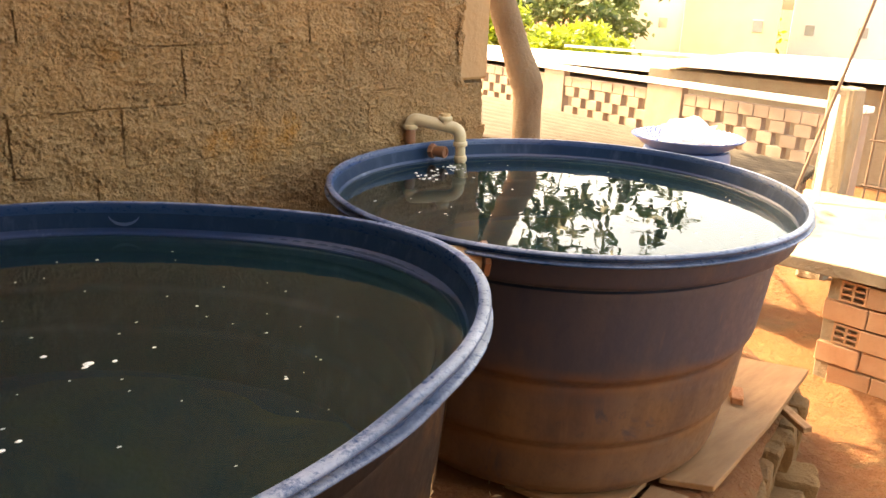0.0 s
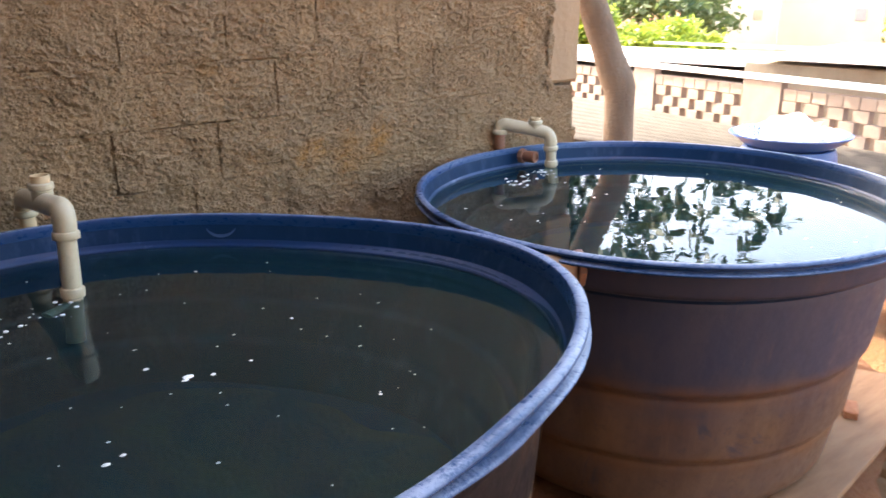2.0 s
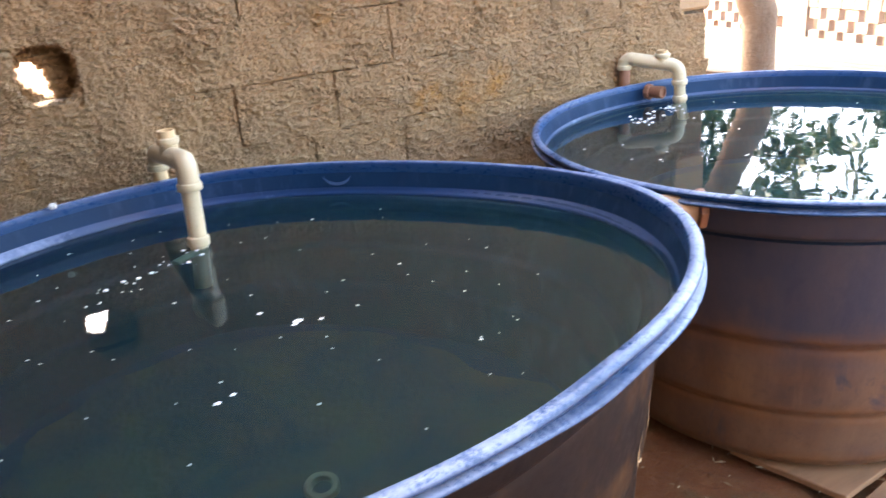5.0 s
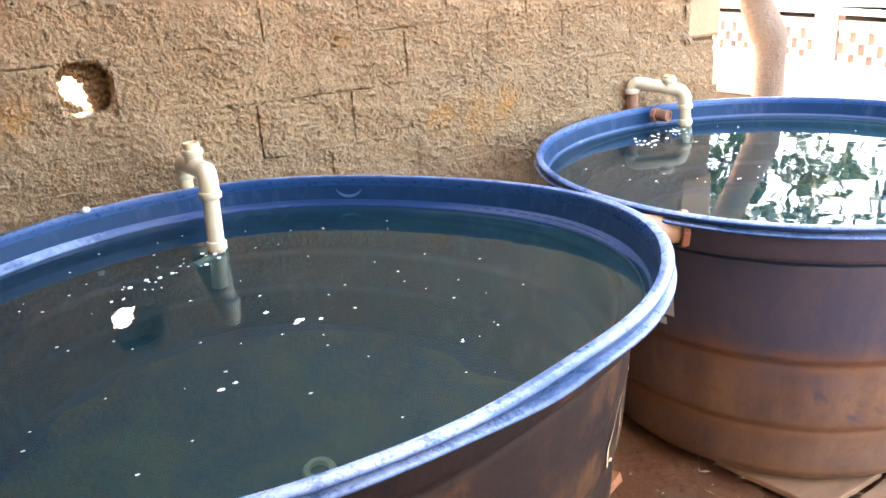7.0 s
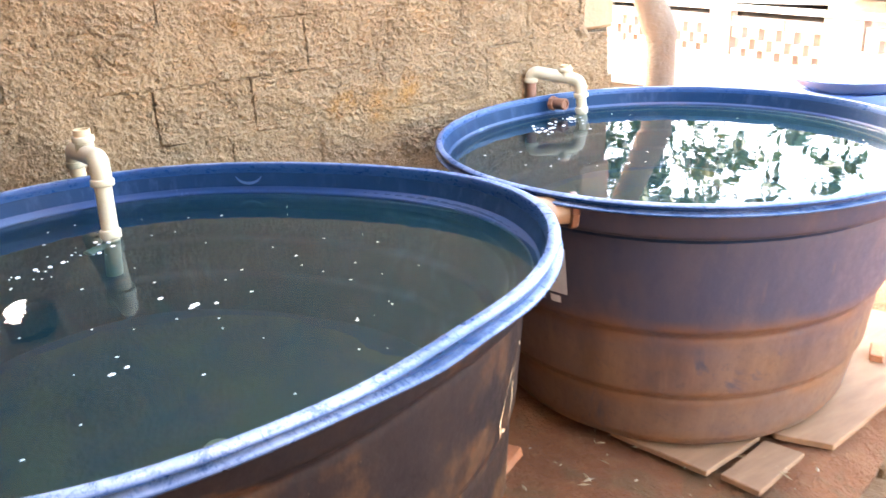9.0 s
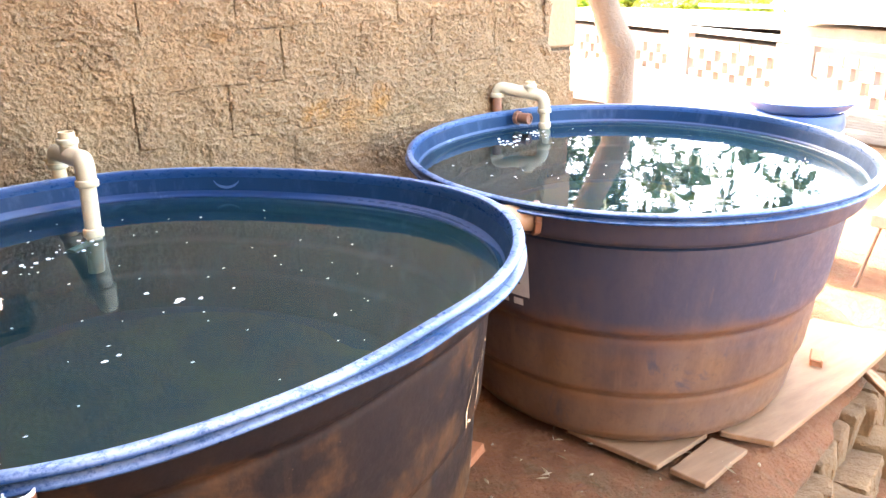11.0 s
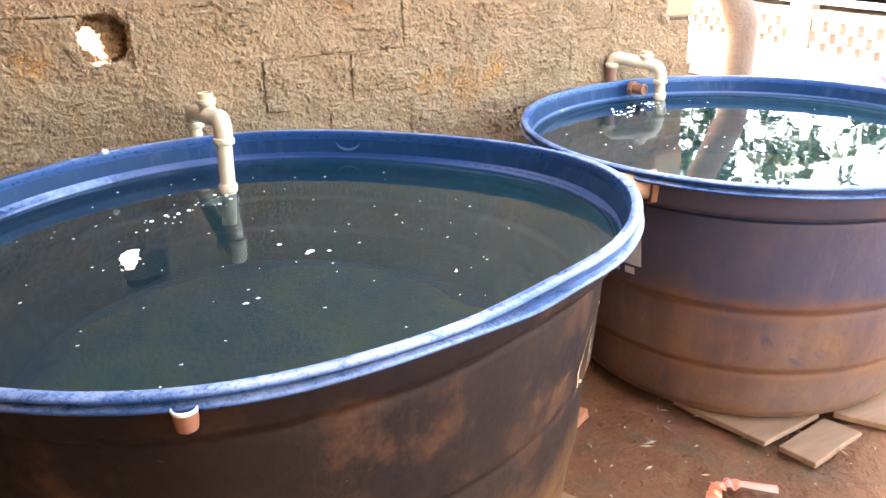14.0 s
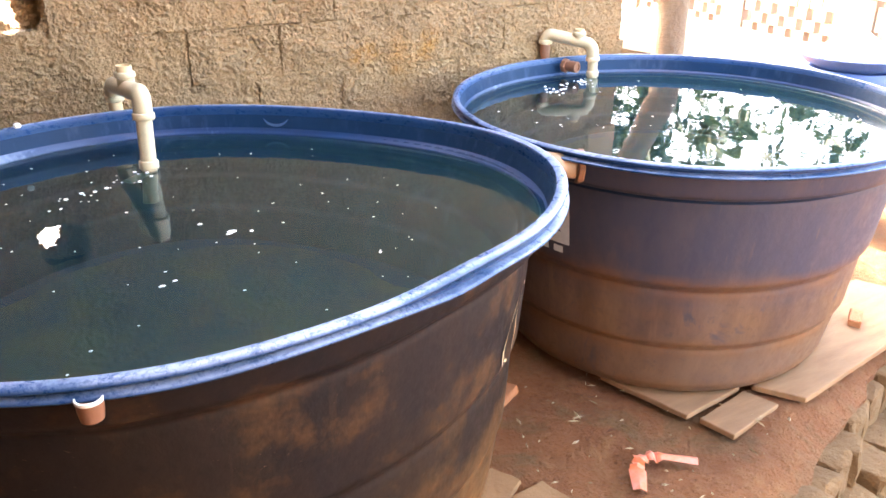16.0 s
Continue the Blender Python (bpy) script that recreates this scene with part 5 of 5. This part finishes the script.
def bubbles():
    rng = random.Random(31)
    bm = bmesh.new()
    spots = []
    for _ in range(22):
        s = rng.random()
        spots.append((-0.70 - 0.28 * s + rng.gauss(0, 0.03), -0.62 - 0.16 * s + rng.gauss(0, 0.035), NEAR_W, rng.choice((0.003, 0.004, 0.007))))
    for _ in range(40):
        s = rng.random()
        spots.append((1.40 - 0.32 * s + rng.gauss(0, 0.03), -0.24 - 0.12 * s + rng.gauss(0, 0.03), FAR_W, rng.choice((0.003, 0.005, 0.008))))
    for x, y, z, r in spots:
        q = bmesh.ops.create_icosphere(bm, subdivisions=1, radius=r)
        for v in q["verts"]:
            v.co = Vector((v.co.x + x, v.co.y + y, v.co.z * 0.6 + z))
    ob = finish("foam_bubbles", bm, FOAM, smooth=True)
    tagged(ob, "small white bubbles gathered round the inlets", "bubbles", kind="stuff")


bubbles()


def tank_label():
    """A faded maker's sticker on the far tank, its print reduced to bars."""
    ob = empty("sticker", (0, 0, 0), label="faded white sticker with unreadable print on the tank", category="sticker")
    verts, faces = [], []
    cx, cy = FAR_AT[0], FAR_AT[1]

    def patch(name, a0, a1, z0, z1, off, material):
        v, f = [], []
        n = 8
        for z in (z0, z1):
            r = 0.766 + (z - 0.02 - 0.505) * (0.802 - 0.766) / (0.79 - 0.505) + off
            for k in range(n + 1):
                a = radians(a0 + (a1 - a0) * k / n)
                s = shape_far(a, z)[0]
                v.append((cx + r * s * math.cos(a), cy + r * s * math.sin(a), z))
        f = [(k, k + 1, n + 2 + k, n + 1 + k) for k in range(n)]
        raw(name, v, f, material, ob)

    patch("sheet", 184, 199.5, 0.60, 0.76, 0.003, LABEL)
    for k in range(3):
        patch("printed_bar", 186 + 4.4 * k, 188.8 + 4.4 * k, 0.565, 0.59, 0.003, LABEL)
    patch("printed_bar", 194, 197, 0.645, 0.652, 0.005, INK)
    patch("printed_bar", 194, 197, 0.68, 0.686, 0.005, INK)


tank_label()


def near_marks():
    """Pale scraped lettering on the near tank's side, left as worn strokes."""
    ob = empty("scraped_mark", (0, 0, 0), label="pale scraped marks worn into the tank side", category="mark")
    for line in (((-40.5, 0.56), (-41, 0.61), (-39, 0.66), (-37.2, 0.70), (-34.5, 0.735)), ((-36.5, 0.575), (-35.5, 0.62), (-35.8, 0.67), (-33.5, 0.72)), ((-32, 0.735), (-33, 0.75), (-34.5, 0.735)), ((-42, 0.555), (-40, 0.575), (-38.5, 0.56))):
        v = []
        for i, (deg, z) in enumerate(line):
            r = 0.794 + (z - 0.545) * 0.0737 + 0.003
            a0, w = radians(deg), 0.0035 + 0.0025 * (i % 2)
            for side in (-1, 1):
                a = a0 + side * w
                s = shape_near(a, 0.5)[0]
                v.append((NEAR_AT[0] + r * s * math.cos(a), NEAR_AT[1] + r * s * math.sin(a), z + side * 0.002))
        raw("stroke", v, [(2 * i, 2 * i + 1, 2 * i + 3, 2 * i + 2) for i in range(len(line) - 1)], PVC_TAN, ob)


near_marks()


def litter():
    rng = random.Random(41)
    # pink plastic strip
    v, f = [], []
    pts = bend([(0.395, -1.735, 0.02), (0.500, -1.600, 0.035), (0.645, -1.735, 0.025)], 0.09, 14)
    for i, p in enumerate(pts):
        w = 0.021 + 0.006 * math.sin(i * 1.1) + 0.005 * math.sin(i * 2.9)
        d = (pts[min(i + 1, len(pts) - 1)] - pts[max(i - 1, 0)]).normalized()
        s = Vector((-d.y, d.x, 0))
        z = 0.006 + 0.010 * abs(math.sin(i * 0.7)) + 0.004 * math.sin(i * 2.3)
        v += [tuple(Vector((p.x, p.y, z + 0.014)) + s * w), tuple(Vector((p.x, p.y, z + 0.022))), tuple(Vector((p.x, p.y, z + 0.012)) - s * w)]
    for i in range(len(pts) - 1):
        f += [(3 * i, 3 * i + 1, 3 * i + 4, 3 * i + 3), (3 * i + 1, 3 * i + 2, 3 * i + 5, 3 * i + 4)]
    tagged(raw("plastic_strip", v, f, PINK, smooth=True), "crumpled strip of pink and red plastic on the earth", "plastic strip")
    # chips of wood and dry leaves
    verts, faces = [], []
    for _ in range(95):
        x, y = rng.uniform(0.1, 1.1), rng.uniform(-1.95, -1.1)
        if y < edge_y(x) + 0.06:
            continue
        n, a = rng.choice((0.006, 0.010, 0.016, 0.026)) * rng.uniform(0.8, 1.3), rng.uniform(0, 6.3)
        w = min(n * 0.5, rng.uniform(0.0015, 0.007))
        d, s = Vector((math.cos(a), math.sin(a), rng.uniform(-0.2, 0.2))), Vector((-math.sin(a), math.cos(a), rng.uniform(-0.3, 0.3)))
        p = Vector((x, y, 0.018))
        b = len(verts)
        verts.extend([tuple(p - d * n), tuple(p + s * w), tuple(p + d * n), tuple(p - s * w), tuple(p + Vector((0, 0, 0.006)))])
        faces.extend([(b, b + 1, b + 4), (b + 1, b + 2, b + 4), (b + 2, b + 3, b + 4), (b + 3, b, b + 4)])
    tagged(raw("wood_chips", verts, faces, GREY_LEAF), "pale wood chips and dry leaf scraps on the earth", "wood chips", kind="stuff")
    # broken bricks and tiles
    for x, y, z, s, t, m, lab in ((0.335, -1.11, 0.02, (0.12, 0.05, 0.035), 25, RUBBLE, "small broken piece of orange brick"), (1.90, -1.455, 0.052, (0.095, 0.05, 0.034), 30, RUBBLE, "brick chip lying on the board"), (0.02, -1.50, 0.008, (0.16, 0.11, 0.02), 30, BRICK_PALE, "cracked flat tile piece at the tank foot"), (0.12, -1.60, 0.006, (0.14, 0.12, 0.02), 12, BRICK_PALE, "cracked flat tile piece at the tank foot"), (2.02, -1.66, -0.012, (0.17, 0.045, 0.03), 62, WOOD, "sawn timber offcut lying on the stones")):
        ob = finish("broken_brick" if m is RUBBLE else ("tile_piece" if m is BRICK_PALE else "plank_end"), box(s, (0, 0, 0), 0.004, 0.006, 2, int(x * 100)), m)
        ob.matrix_world = pose(x, y, z, rng.uniform(-5, 5), rng.uniform(-5, 5), t)
        tagged(ob, lab, "rubble")


litter()
tagged(finish("bottle_cap", box((0.022, 0.022, 0.016), (0, 0, 0), 0.005, 0.001, 1, 2), WHITE), "small white plastic cap on the tank rim", "cap").location = (-0.985, -0.235, 1.0)

blocks(wall)
